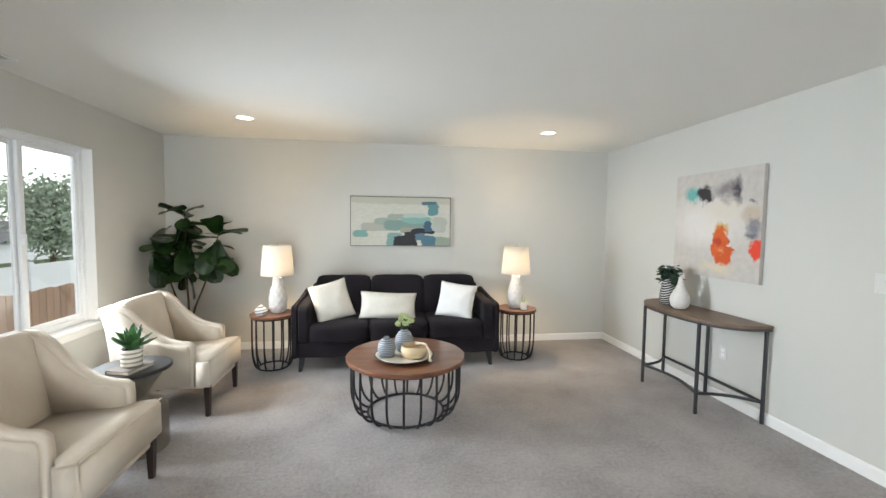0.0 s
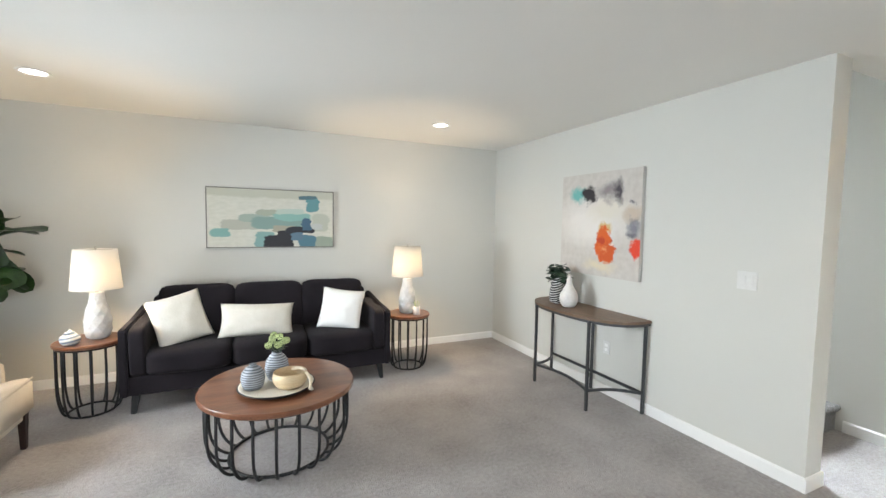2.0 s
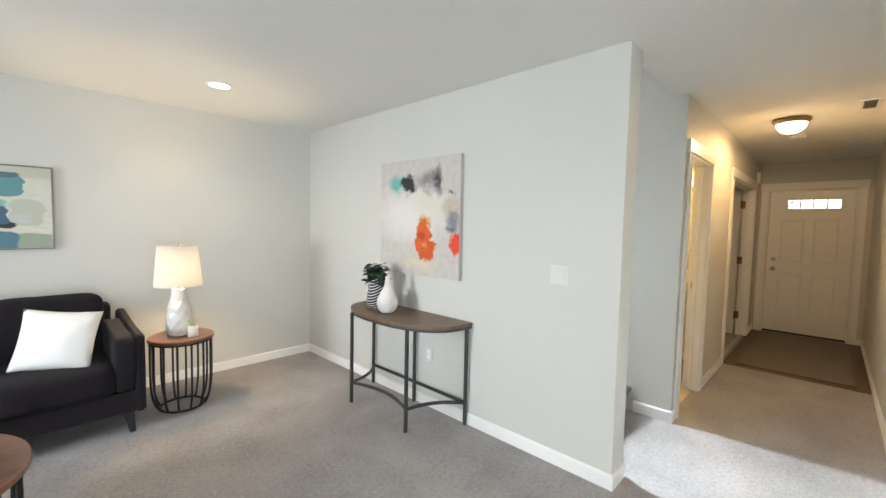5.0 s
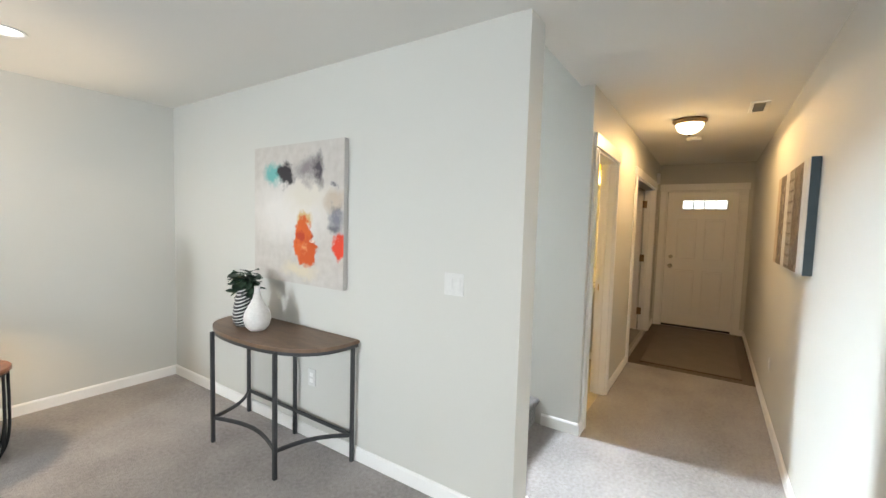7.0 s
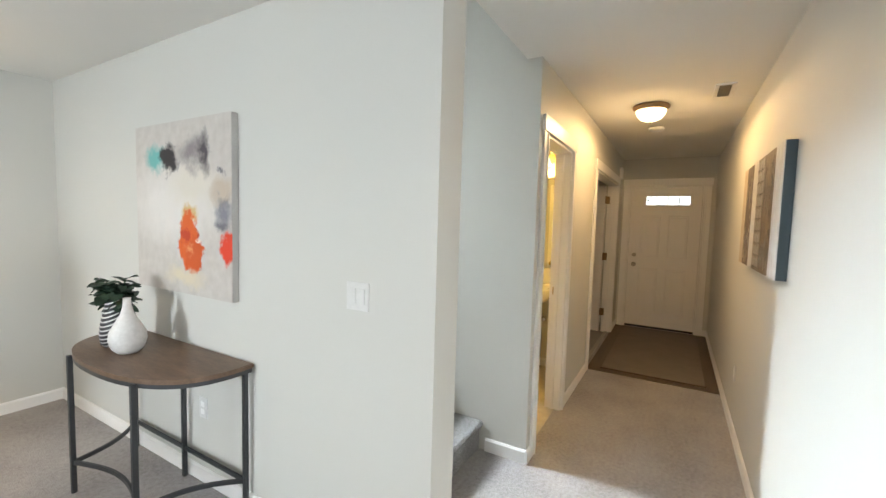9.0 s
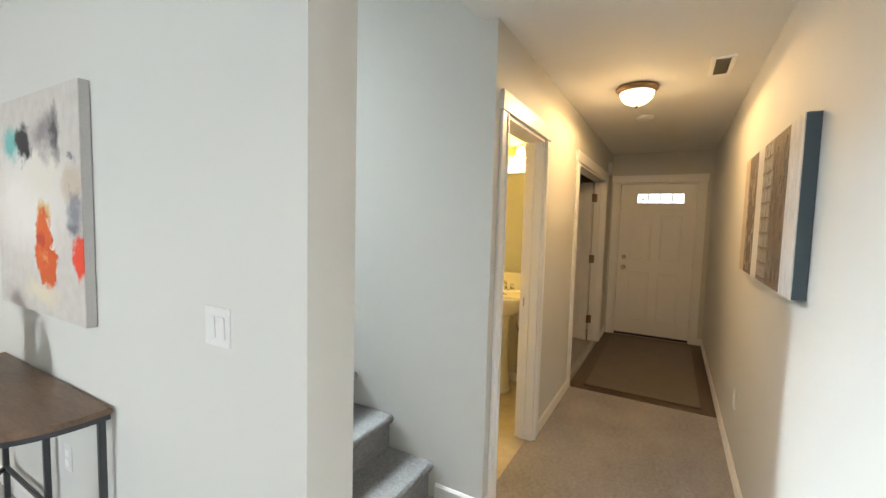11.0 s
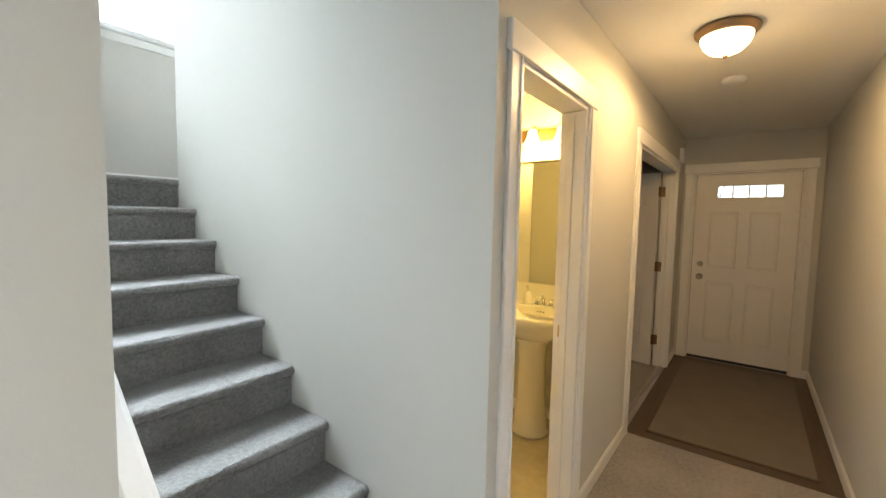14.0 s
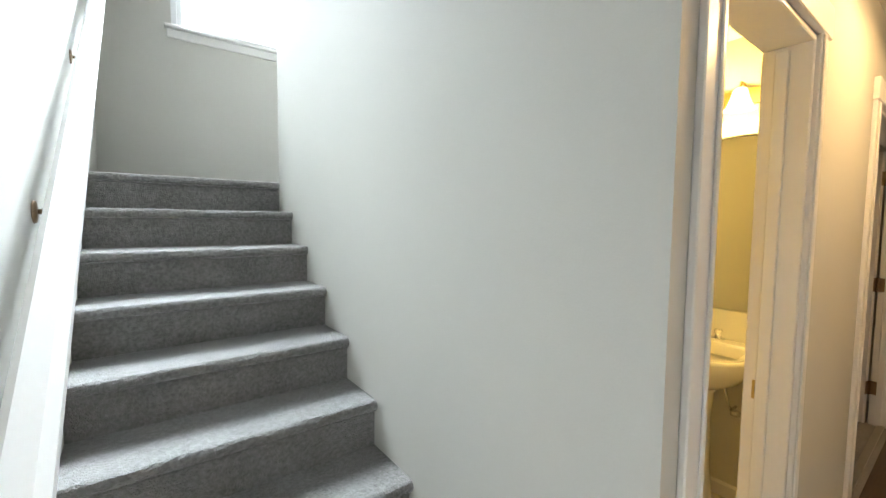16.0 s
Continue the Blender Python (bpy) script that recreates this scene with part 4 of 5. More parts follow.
rnd = random.Random(4)
fig = thing("fiddle_leaf_fig", "tall fiddle leaf fig with dark glossy leaves", "plant", pose(-1.83, 4.86, 0))
part("pot", lathe([(0, 0), (0.125, 0), (0.13, 0.01), (0.155, 0.27), (0.16, 0.28), (0.148, 0.28), (0.14, 0.24), (0, 0.24)], 36), CERA, fig, "white ceramic pot", True)
part("soil", lathe([(0, 0.245), (0.139, 0.245), (0.139, 0.235), (0, 0.235)], 28), SOIL, fig)
FIG = [leaf_mesh("leaf", 0.28, 0.25, LEAF, 0.25, 0.3, True), leaf_mesh("leaf", 0.22, 0.205, LEAF, 0.3, 0.15, True)]
stems = (((0, 0, 0.23), (0.01, -0.01, 0.6), (-0.02, 0.0, 1.0), (0.0, -0.02, 1.35), (0.0, -0.03, 1.60)),
         ((0.02, 0, 0.24), (0.06, -0.02, 0.55), (0.17, -0.05, 0.80), (0.28, -0.06, 1.08), (0.34, -0.06, 1.42)),
         ((-0.02, 0, 0.24), (-0.06, -0.02, 0.55), (-0.14, -0.05, 0.85), (-0.22, -0.06, 1.08), (-0.27, -0.06, 1.32)))


def along(pts, t):
    f = t * (len(pts) - 1)
    i = min(int(f), len(pts) - 2)
    return Vector(pts[i]).lerp(Vector(pts[i + 1]), f - i)


for si, pts in enumerate(stems):
    part("stem", tube([along(pts, k / 14) for k in range(15)], 0.013, 7, taper=lambda t: 1 - 0.65 * t), BARK, fig, smooth=True)
    for k in range(29 if si == 0 else 24):
        t = (0.45 if si == 0 else 0.70) + (0.55 if si == 0 else 0.30) * k / (28 if si == 0 else 23)
        p = along(pts, min(t, 1))
        yaw = k * 137.5 + si * 40
        pitch = rnd.uniform(-78, 5) + (50 if t > 0.93 else 0)
        # leaves against the walls turn inwards
        out = Vector((math.cos(radians(yaw)), math.sin(radians(yaw))))
        if p.y + 4.86 + out.y * 0.25 > YB - 0.03:
            yaw = -yaw
        if p.x - 1.83 + math.cos(radians(yaw)) * 0.25 < XL + 0.03:
            yaw = 180 - yaw
        put_leaf(FIG[k % 2], fig, p, yaw, pitch, rnd.uniform(-25, 25), rnd.uniform(0.75, 1.12))


def armchair(y, first=False):
    # local: faces +x, x 0 at the front edge
    e = thing("armchair", "cream linen armchair with swooping arms and dark tapered legs", "armchair", pose(-1.085, y, 0), "armchairs by the window")
    e.matrix_basis = e.matrix_basis @ Matrix.Diagonal((0.89, 1, 1, 1))
    seat = bmesh.new()
    out = [(0.0, -0.335), (0.0, 0.335), (-0.135, 0.335), (-0.135, 0.245), (-0.66, 0.245), (-0.66, -0.245), (-0.135, -0.245), (-0.135, -0.335)]
    lo = [seat.verts.new((x, yy, 0.235)) for x, yy in out]
    hi = [seat.verts.new((x, yy, 0.455 + x * 0.05)) for x, yy in out]
    n = len(out)
    seat.faces.new(lo[::-1])
    seat.faces.new(hi)
    for k in range(n):
        seat.faces.new((lo[k], lo[(k + 1) % n], hi[(k + 1) % n], hi[k]))
    bmesh.ops.bevel(seat, geom=seat.edges[:], offset=0.022, segments=3, affect="EDGES")
    st = part("seat", seat, CREAM, e, "", True)
    part("piping", tube([(-0.004, yy, 0.452) for yy in (-0.32, -0.1, 0.1, 0.32)], 0.005, 6), CREAM, st, "sewn piping along the seat edge")
    back = puff(0.15, 0.53, 0.55, 8)
    for v in back.verts:
        v.co.y *= 1 + 0.10 * (v.co.z / 0.6)
    part("backrest", back, CREAM, e, smooth=True, m=pose(-0.685, 0, 0.612, 0, -13))
    for s in (-1, 1):
        bm = bmesh.new()
        prof = [(-0.145, 0.235), (-0.145, 0.50), (-0.150, 0.555), (-0.185, 0.578), (-0.26, 0.585), (-0.34, 0.605), (-0.42, 0.65), (-0.49, 0.70), (-0.55, 0.76), (-0.61, 0.82),
                (-0.68, 0.862), (-0.76, 0.875), (-0.835, 0.85), (-0.80, 0.68), (-0.745, 0.235)]
        flare = lambda x, z: 0.03 * max(0, z - 0.55) / 0.38
        a = [bm.verts.new((x, s * (0.338 + flare(x, z)), z)) for x, z in prof]
        b = [bm.verts.new((x, s * (0.240 + flare(x, z)), z)) for x, z in prof]
        n = len(prof)
        for k in range(n):
            bm.faces.new((a[k], a[(k + 1) % n], b[(k + 1) % n], b[k]))
        bm.faces.new(a)
        bm.faces.new(b[::-1])
        bmesh.ops.recalc_face_normals(bm, faces=bm.faces)
        rim = [g for g in bm.edges if abs(abs(g.verts[0].co.y) - abs(g.verts[1].co.y)) < 0.04 and len(g.link_faces) == 2 and any(len(f.verts) > 4 for f in g.link_faces)]
        bmesh.ops.bevel(bm, geom=rim, offset=0.026, segments=4, affect="EDGES")
        part("arm", bm, CREAM, e, "swooping upholstered arm", True)
    part("apron", box(-0.74, -0.25, 0.20, -0.03, 0.25, 0.24, bevel=0.01), CREAM, e)
    for x, yy in ((-0.05, -0.285), (-0.05, 0.285), (-0.70, -0.27), (-0.70, 0.27)):
        part("leg", leg(0.24, 0.034, 0.023, (-0.05 if x < -0.3 else 0, 0)), ESPRESSO, e, "dark espresso tapered leg", m=pose(x, yy, 0))
    return e


armchair(3.835)
armchair(2.50)

ds = thing("side_table", "hourglass bronze-grey side table with round dark top", "side table", pose(-1.405, 3.13, 0))
part("base", lathe([(0, 0), (0.185, 0), (0.190, 0.01), (0.185, 0.26), (0.165, 0.30), (0.09, 0.335), (0.085, 0.36), (0.11, 0.42), (0.185, 0.525), (0, 0.525)], 44), STONE, ds, "bronze-grey hourglass pedestal", True)
part("tabletop", lathe([(0, 0.525), (0.212, 0.525), (0.216, 0.53), (0.216, 0.545), (0.21, 0.55), (0, 0.55)], 48), SLATE, ds, "round dark slate top")
bk = thing("book", "taupe hardcover book lying on the side table", "book", pose(-1.37, 3.05, 0.5505, 0, 0, -14))
COVER = material("taupe_book_cover", (0.17, 0.14, 0.12), 0.6, scale=12, fine=120, bump=0.2)
PAGE = material("page_edges", (0.68, 0.64, 0.56), 0.9, scale=4, fine=200, stretch=(1, 1, 30), bump=0.2)
part("cover", box(-0.075, -0.10, 0, 0.075, 0.10, 0.003), COVER, bk)
part("cover", box(-0.075, -0.10, 0.022, 0.075, 0.10, 0.025), COVER, bk)
part("spine", box(-0.078, -0.10, 0, -0.0755, 0.10, 0.025), COVER, bk)
part("pages", box(-0.073, -0.096, 0.0032, 0.071, 0.096, 0.0218), PAGE, bk, "cream page block")
su = thing("potted_succulent", "green agave succulent in a cream striped pot", "plant", pose(-1.37, 3.06, 0.576))
part("pot", lathe([(0, 0), (0.052, 0), (0.056, 0.006), (0.060, 0.105), (0.055, 0.11), (0.052, 0.095), (0, 0.095)], 30), POTS, su, "cream pot with rope stripes", True)
part("soil", lathe([(0, 0.099), (0.051, 0.099), (0.051, 0.094), (0, 0.094)], 20), SOIL, su)
AG = leaf_mesh("leaf", 0.15, 0.056, SUCC, 0.6, -0.12)
for k in range(22):
    put_leaf(AG, su, (0.01 * math.cos(k * 2.4), 0.01 * math.sin(k * 2.4), 0.098), k * 137.5, 22 + 58 * (k / 21), 0, rnd.uniform(0.75, 1.1))

# on the coffee table
TRAY_Z = 0.4605
tx, ty = CT[0] - 0.02, CT[1] - 0.09
tr = thing("serving_tray", "round cream tray with a black rim", "tray", pose(tx, ty, TRAY_Z))
part("rim", lathe([(0, 0), (0.185, 0), (0.222, 0.022), (0.226, 0.024), (0.222, 0.027), (0.184, 0.006), (0, 0.006)], 48), BLACK, tr, "black outer shell", True)
part("dish", lathe([(0, 0.0065), (0.183, 0.0065), (0.218, 0.027), (0.213, 0.028), (0.18, 0.010), (0, 0.010)], 48), material("cream_enamel", (0.66, 0.61, 0.52), 0.35, scale=8, fine=60, bump=0.02), tr, "cream inner face", True)
v1 = thing("bud_vase", "squat grey ribbed ceramic bud vase", "vase", pose(tx - 0.135, ty + 0.015, TRAY_Z + 0.0105))
part("body", lathe([(0, 0), (0.052, 0), (0.062, 0.02), (0.070, 0.06), (0.064, 0.10), (0.042, 0.128), (0.022, 0.138), (0.021, 0.15), (0.016, 0.15), (0.016, 0.13), (0, 0.12)], 32), GREY_RIB, v1, smooth=True)
v2 = thing("flower_vase", "tall grey ribbed ceramic vase with pale green flowers", "vase", pose(tx + 0.005, ty + 0.12, TRAY_Z + 0.0105))
part("body", lathe([(0, 0), (0.050, 0), (0.066, 0.03), (0.074, 0.075), (0.068, 0.12), (0.045, 0.155), (0.030, 0.165), (0.030, 0.18), (0.025, 0.18), (0.025, 0.15), (0, 0.14)], 32), GREY_RIB, v2, "ribbed grey vase", True)
for k in range(9):
    a, q = k * 2.4, 0.018 + 0.05 * math.sqrt(k / 9)
    top = Vector((q * math.cos(a), q * math.sin(a), 0.245 + 0.03 * math.cos(k)))
    part("stem", tube([(0.008 * math.cos(a), 0.008 * math.sin(a), 0.15), top], 0.002, 5), EUCA, v2)
    fb = bmesh.new()
    for j in range(26):
        th, ph = j * 2.4, math.acos(1 - 2 * (j + 0.5) / 26)
        d = Vector((math.sin(ph) * math.cos(th), math.sin(ph) * math.sin(th), math.cos(ph)))
        c = d * 0.019
        s1 = d.orthogonal().normalized() * 0.0085
        s2 = d.cross(s1).normalized() * 0.0085
        fb.faces.new([fb.verts.new(p) for p in (c + s1, c + s2 + d * 0.004, c - s1, c - s2 + d * 0.004)])
    part("flower", fb, PETAL, v2, "pale green blossom", m=Matrix.Translation(top))
VL = leaf_mesh("leaf", 0.07, 0.03, LEAF, 0.3, 0.3)
for k in range(6):
    put_leaf(VL, v2, (0, 0, 0.18), k * 61 + 10, 35, 0, 1.0)
WOODB = material("pale_mango_wood", (0.62, 0.49, 0.32), 0.55, dark=(0.46, 0.34, 0.20), scale=6, fine=40, stretch=(1, 1, 5), bump=0.1)
bw = thing("wooden_bowl", "pale wooden bowl on the tray", "bowl", pose(tx + 0.075, ty - 0.03, TRAY_Z + 0.0105))
part("bowl", lathe([(0, 0), (0.075, 0), (0.098, 0.025), (0.104, 0.055), (0.098, 0.09), (0.088, 0.092), (0.090, 0.05), (0.07, 0.018), (0, 0.014)], 40), WOODB, bw, smooth=True)
gl = thing("bead_garland", "garland of cream wooden beads with a tassel", "bead garland", pose(tx + 0.075, ty - 0.03, TRAY_Z + 0.0105))
bead = bmesh.new()
bmesh.ops.create_icosphere(bead, subdivisions=2, radius=0.0095)
bead_me = mesh_of("bead", bead, material("cream_wood_bead", (0.70, 0.60, 0.45), 0.6, scale=30, fine=100, bump=0.05, vary=0.1), True)
for k in range(22):
    t = k / 21
    if t < 0.5:
        p = (0.02 + 0.085 * t * 1.6, 0.05 - 0.20 * t, 0.085 + 0.022 * math.sin(math.pi * t * 1.4))
    else:
        p = (0.088 + 0.022 * math.sin((t - 0.5) * 5), -0.05 - 0.075 * (t - 0.5) * 1.2 - 0.03, 0.10 - 0.17 * (t - 0.5))
    ob = new("bead", bead_me)
    ob.parent, ob.matrix_basis = gl, pose(*p)
ts = bmesh.new()
for k in range(16):
    a = k * 2.4
    tube([(0.112, -0.112, 0.02), (0.112 + 0.012 * math.cos(a), -0.125 + 0.012 * math.sin(a), 0.004)], 0.0022, 5, bm=ts)
part("tassel", ts, IVORY, gl, "cream thread tassel")

# ---- console table ----
con = thing("console_table", "half-round wooden console table on gunmetal legs", "console table", pose(0, 0, 0))
YA, YZ, XF, ZT = 2.885, 4.05, 2.625, 0.76
out = [(3.062, YA), (3.062, YZ)]
ymid = (YA + YZ) / 2
for k in range(1, 32):
    a = math.pi * k / 32
    c, s = math.cos(a), math.sin(a)
    out.append((3.062 - 0.437 * s ** 0.62, ymid + (YZ - YA) / 2 * math.copysign(abs(c) ** 0.85, c)))
part("tabletop", prism(out, ZT - 0.022, ZT, 0.004), GREYWOOD, con, "grey-brown wooden half-round top")
inner = [(3.055 - (3.055 - x) * 0.985, ymid + (y - ymid) * 0.985) for x, y in out[1:]] + [(3.055, ymid - (YZ - YA) / 2 * 0.985)]
rim = bmesh.new()
for p, q in zip(inner, inner[1:]):
    d = (Vector(q) - Vector(p)).normalized()
    nn = Vector((-d.y, d.x)) * 0.006
    vs = [rim.verts.new((p[0] + s * nn.x, p[1] + s * nn.y, z)) for s, z in ((-1, ZT - 0.042), (1, ZT - 0.042), (1, ZT - 0.0225), (-1, ZT - 0.0225))]
    ws = [rim.verts.new((q[0] + s * nn.x, q[1] + s * nn.y, z)) for s, z in ((-1, ZT - 0.042), (1, ZT - 0.042), (1, ZT - 0.0225), (-1, ZT - 0.0225))]
    for k in range(4):
        rim.faces.new((vs[k], vs[(k + 1) % 4], ws[(k + 1) % 4], ws[k]))
bmesh.ops.remove_doubles(rim, verts=rim.verts, dist=0.002)
part("apron_band", rim, GUNMETAL, con)
LEGS = ((2.655, 3.80), (2.655, 3.132), (3.035, 2.915), (3.035, 4.02), (3.035, 3.466))
for x, y in LEGS:
    part("leg", box(x - 0.0115, y - 0.0115, 0, x + 0.0115, y + 0.0115, ZT - 0.0225, bevel=0.003, seg=1), GUNMETAL, con)
part("stretcher", box(3.028, 2.927, 0.155, 3.042, 4.008, 0.178, bevel=0.002, seg=1), GUNMETAL, con)


def bow(p, q, sag, z):
    """A flat bar bowed in plan from p to q."""
    p, q = Vector(p), Vector(q)
    d = (q - p).normalized()
    nrm = Vector((-d.y, d.x))
    bm = bmesh.new()
    rings = []
    for k in range(15):
        t = k / 14
        c = p.lerp(q, t) + nrm * sag * math.sin(math.pi * t)
        rings.append([bm.verts.new((c.x + nrm.x * a, c.y + nrm.y * a, z + b)) for a, b in ((-0.006, 0), (0.006, 0), (0.006, 0.022), (-0.006, 0.022))])
    for a, b in zip(rings, rings[1:]):
        for k in range(4):
            bm.faces.new((a[k], a[(k + 1) % 4], b[(k + 1) % 4], b[k]))
    bm.faces.new(rings[0][::-1])
    bm.faces.new(rings[-1])
    return part("stretcher", bm, GUNMETAL, con)


bow((2.655, 3.80), (2.655, 3.132), 0.075, 0.155)
bow((2.655, 3.80), (3.035, 4.02), -0.05, 0.155)
bow((2.655, 3.132), (3.035, 2.915), 0.05, 0.155)

vb = thing("striped_vase", "black and white striped vase holding green sprigs", "vase", pose(2.845, 3.727, ZT + 0.0005))
part("body", lathe([(0, 0), (0.066, 0), (0.080, 0.015), (0.087, 0.055), (0.081, 0.12), (0.067, 0.19), (0.056, 0.245), (0.053, 0.252), (0.049, 0.246), (0.055, 0.2), (0, 0.18)], 34), BW, vb, "black and white striped body", True)
EU = leaf_mesh("leaf", 0.075, 0.062, EUCA, 0.2, 0.3)
for k in range(16):
    a, lean = k * 137.5, 0.03 + 0.055 * ((k * 7) % 5) / 5
    top = Vector((lean * math.cos(radians(a)), lean * math.sin(radians(a)), 0.315 + 0.04 * math.sin(k * 1.7)))
    part("sprig", tube([(0.008 * math.cos(a), 0.008 * math.sin(a), 0.19), top * 0.9, top], 0.002, 5), EUCA, vb)
    for j in range(6):
        put_leaf(EU, vb, top - Vector((0, 0, 0.016 * j)), a + j * 99, rnd.uniform(-25, 40), rnd.uniform(-30, 30), rnd.uniform(0.7, 1.05))
vw = thing("bottle_vase", "matt white teardrop bottle vase on the console", "vase", pose(2.812, 3.55, ZT + 0.0005))
part("body", lathe([(0, 0), (0.045, 0), (0.070, 0.025), (0.083, 0.07), (0.078, 0.11), (0.055, 0.155), (0.030, 0.20), (0.019, 0.24), (0.017, 0.275), (0.020, 0.282), (0.014, 0.282), (0.012, 0.24), (0, 0.2)], 40), CERA, vw, smooth=True)


# ---- paintings ----
def painting(name, base, blobs, size, warp=0.12, streak=(1, 1), rough=0.6, boxy=False):
    """Paint on a canvas in the xz plane from 0 to size; blobs of (u, v, ru, rv, colour, softness)."""
    m = bpy.data.materials.new(name)
    m.use_nodes = True
    N, L = m.node_tree.nodes, m.node_tree.links
    tc, mp = N.new("ShaderNodeTexCoord"), N.new("ShaderNodeMapping")
    mp.inputs["Scale"].default_value = (1 / size[0], 1, 1 / size[1])
    L.new(tc.outputs["Object"], mp.inputs[0])
    na = N.new("ShaderNodeTexNoise")
    na.inputs["Scale"].default_value, na.inputs["Detail"].default_value, na.inputs["Roughness"].default_value = 7.0, 6.0, 0.65
    st = N.new("ShaderNodeMapping")
    st.inputs["Scale"].default_value = (streak[0], 1, streak[1])
    L.new(tc.outputs["Object"], st.inputs[0])
    L.new(st.outputs[0], na.inputs["Vector"])
    sub, scl, add = N.new("ShaderNodeVectorMath"), N.new("ShaderNodeVectorMath"), N.new("ShaderNodeVectorMath")
    sub.operation, scl.operation, add.operation = "SUBTRACT", "SCALE", "ADD"
    sub.inputs[1].default_value = (0.5, 0.5, 0.5)
    scl.inputs["Scale"].default_value = warp
    L.new(na.outputs["Color"], sub.inputs[0])
    L.new(sub.outputs[0], scl.inputs[0])
    L.new(scl.outputs[0], add.inputs[0])
    L.new(mp.outputs[0], add.inputs[1])
    fine = N.new("ShaderNodeTexNoise")
    fine.inputs["Scale"].default_value, fine.inputs["Detail"].default_value = 18.0, 6.0
    L.new(st.outputs[0], fine.inputs["Vector"])
    rp = N.new("ShaderNodeValToRGB")
    rp.color_ramp.elements[0].position, rp.color_ramp.elements[1].position = 0.3, 0.7
    rp.color_ramp.elements[0].color, rp.color_ramp.elements[1].color = (*base[0], 1), (*base[1], 1)
    L.new(fine.outputs[0], rp.inputs[0])
    last = rp.outputs[0]
    for u, v, ru, rv, col, soft in blobs:
        o = N.new("ShaderNodeMapping")
        o.inputs["Location"].default_value = (-u / ru, 0, -v / rv)
        o.inputs["Scale"].default_value = (1 / ru, 0, 1 / rv)
        L.new(add.outputs[0], o.inputs[0])
        ln = N.new("ShaderNodeVectorMath")
        ln.operation = "LENGTH"
        if boxy:
            # squarish strokes of a flat brush
            sq = N.new("ShaderNodeVectorMath")
            sq.operation = "MULTIPLY"
            L.new(o.outputs[0], sq.inputs[0])
            L.new(o.outputs[0], sq.inputs[1])
            L.new(sq.outputs[0], ln.inputs[0])
        else:
            L.new(o.outputs[0], ln.inputs[0])
        r2 = N.new("ShaderNodeMapRange")
        r2.inputs["From Min"].default_value, r2.inputs["From Max"].default_value = 1 + soft, 1 - soft
        L.new(ln.outputs["Value"], r2.inputs[0])
        mx = N.new("ShaderNodeMix")
        mx.data_type = "RGBA"
        L.new(r2.outputs[0], mx.inputs["Factor"])
        L.new(last, mx.inputs["A"])
        mx.inputs["B"].default_value = (*col, 1)
        last = mx.outputs["Result"]
    b = N["Principled BSDF"]
    b.inputs["Roughness"].default_value = rough
    L.new(last, b.inputs["Base Color"])
    bp = N.new("ShaderNodeBump")
    bp.inputs["Strength"].default_value, bp.inputs["Distance"].default_value = 0.2, 0.003
    L.new(na.outputs[0], bp.inputs["Height"])
    L.new(bp.outputs[0], b.inputs["Normal"])
    return m


ART1 = painting("seafoam_abstract_paint", ((0.53, 0.525, 0.455), (0.60, 0.59, 0.52)), (
    (0.5, 0.97, 0.6, 0.10, (0.46, 0.46, 0.38), 0.3), (0.25, 0.40, 0.15, 0.09, (0.40, 0.40, 0.34), 0.1), (0.36, 0.52, 0.13, 0.06, (0.31, 0.37, 0.32), 0.12), (0.49, 0.62, 0.12, 0.05, (0.34, 0.36, 0.29), 0.12), (0.90, 0.45, 0.07, 0.16, (0.43, 0.45, 0.38), 0.15), (0.10, 0.26, 0.075, 0.07, (0.19, 0.36, 0.33), 0.15),
    (0.56, 0.44, 0.23, 0.11, (0.20, 0.30, 0.27), 0.12), (0.66, 0.55, 0.16, 0.07, (0.22, 0.40, 0.36), 0.15), (0.64, 0.64, 0.12, 0.05, (0.42, 0.50, 0.44), 0.15),
    (0.83, 0.78, 0.055, 0.14, (0.10, 0.25, 0.27), 0.1), (0.79, 0.91, 0.085, 0.035, (0.07, 0.14, 0.17), 0.12), (0.44, 0.13, 0.08, 0.16, (0.20, 0.34, 0.32), 0.12),
    (0.60, 0.33, 0.10, 0.06, (0.33, 0.31, 0.24), 0.12), (0.55, 0.08, 0.12, 0.14, (0.018, 0.018, 0.022), 0.08), (0.60, 0.20, 0.06, 0.10, (0.02, 0.02, 0.024), 0.08),
    (0.73, 0.31, 0.12, 0.06, (0.02, 0.022, 0.03), 0.1), (0.78, 0.42, 0.04, 0.11, (0.05, 0.11, 0.17), 0.1), (0.79, 0.10, 0.08, 0.12, (0.07, 0.17, 0.22), 0.1),
    (0.70, 0.20, 0.05, 0.07, (0.09, 0.16, 0.22), 0.1), (0.87, 0.38, 0.05, 0.05, (0.45, 0.47, 0.46), 0.1), (0.93, 0.10, 0.08, 0.10, (0.27, 0.32, 0.26), 0.12)),
    (1.19, 0.58), 0.10, (0.8, 2.2), boxy=True)
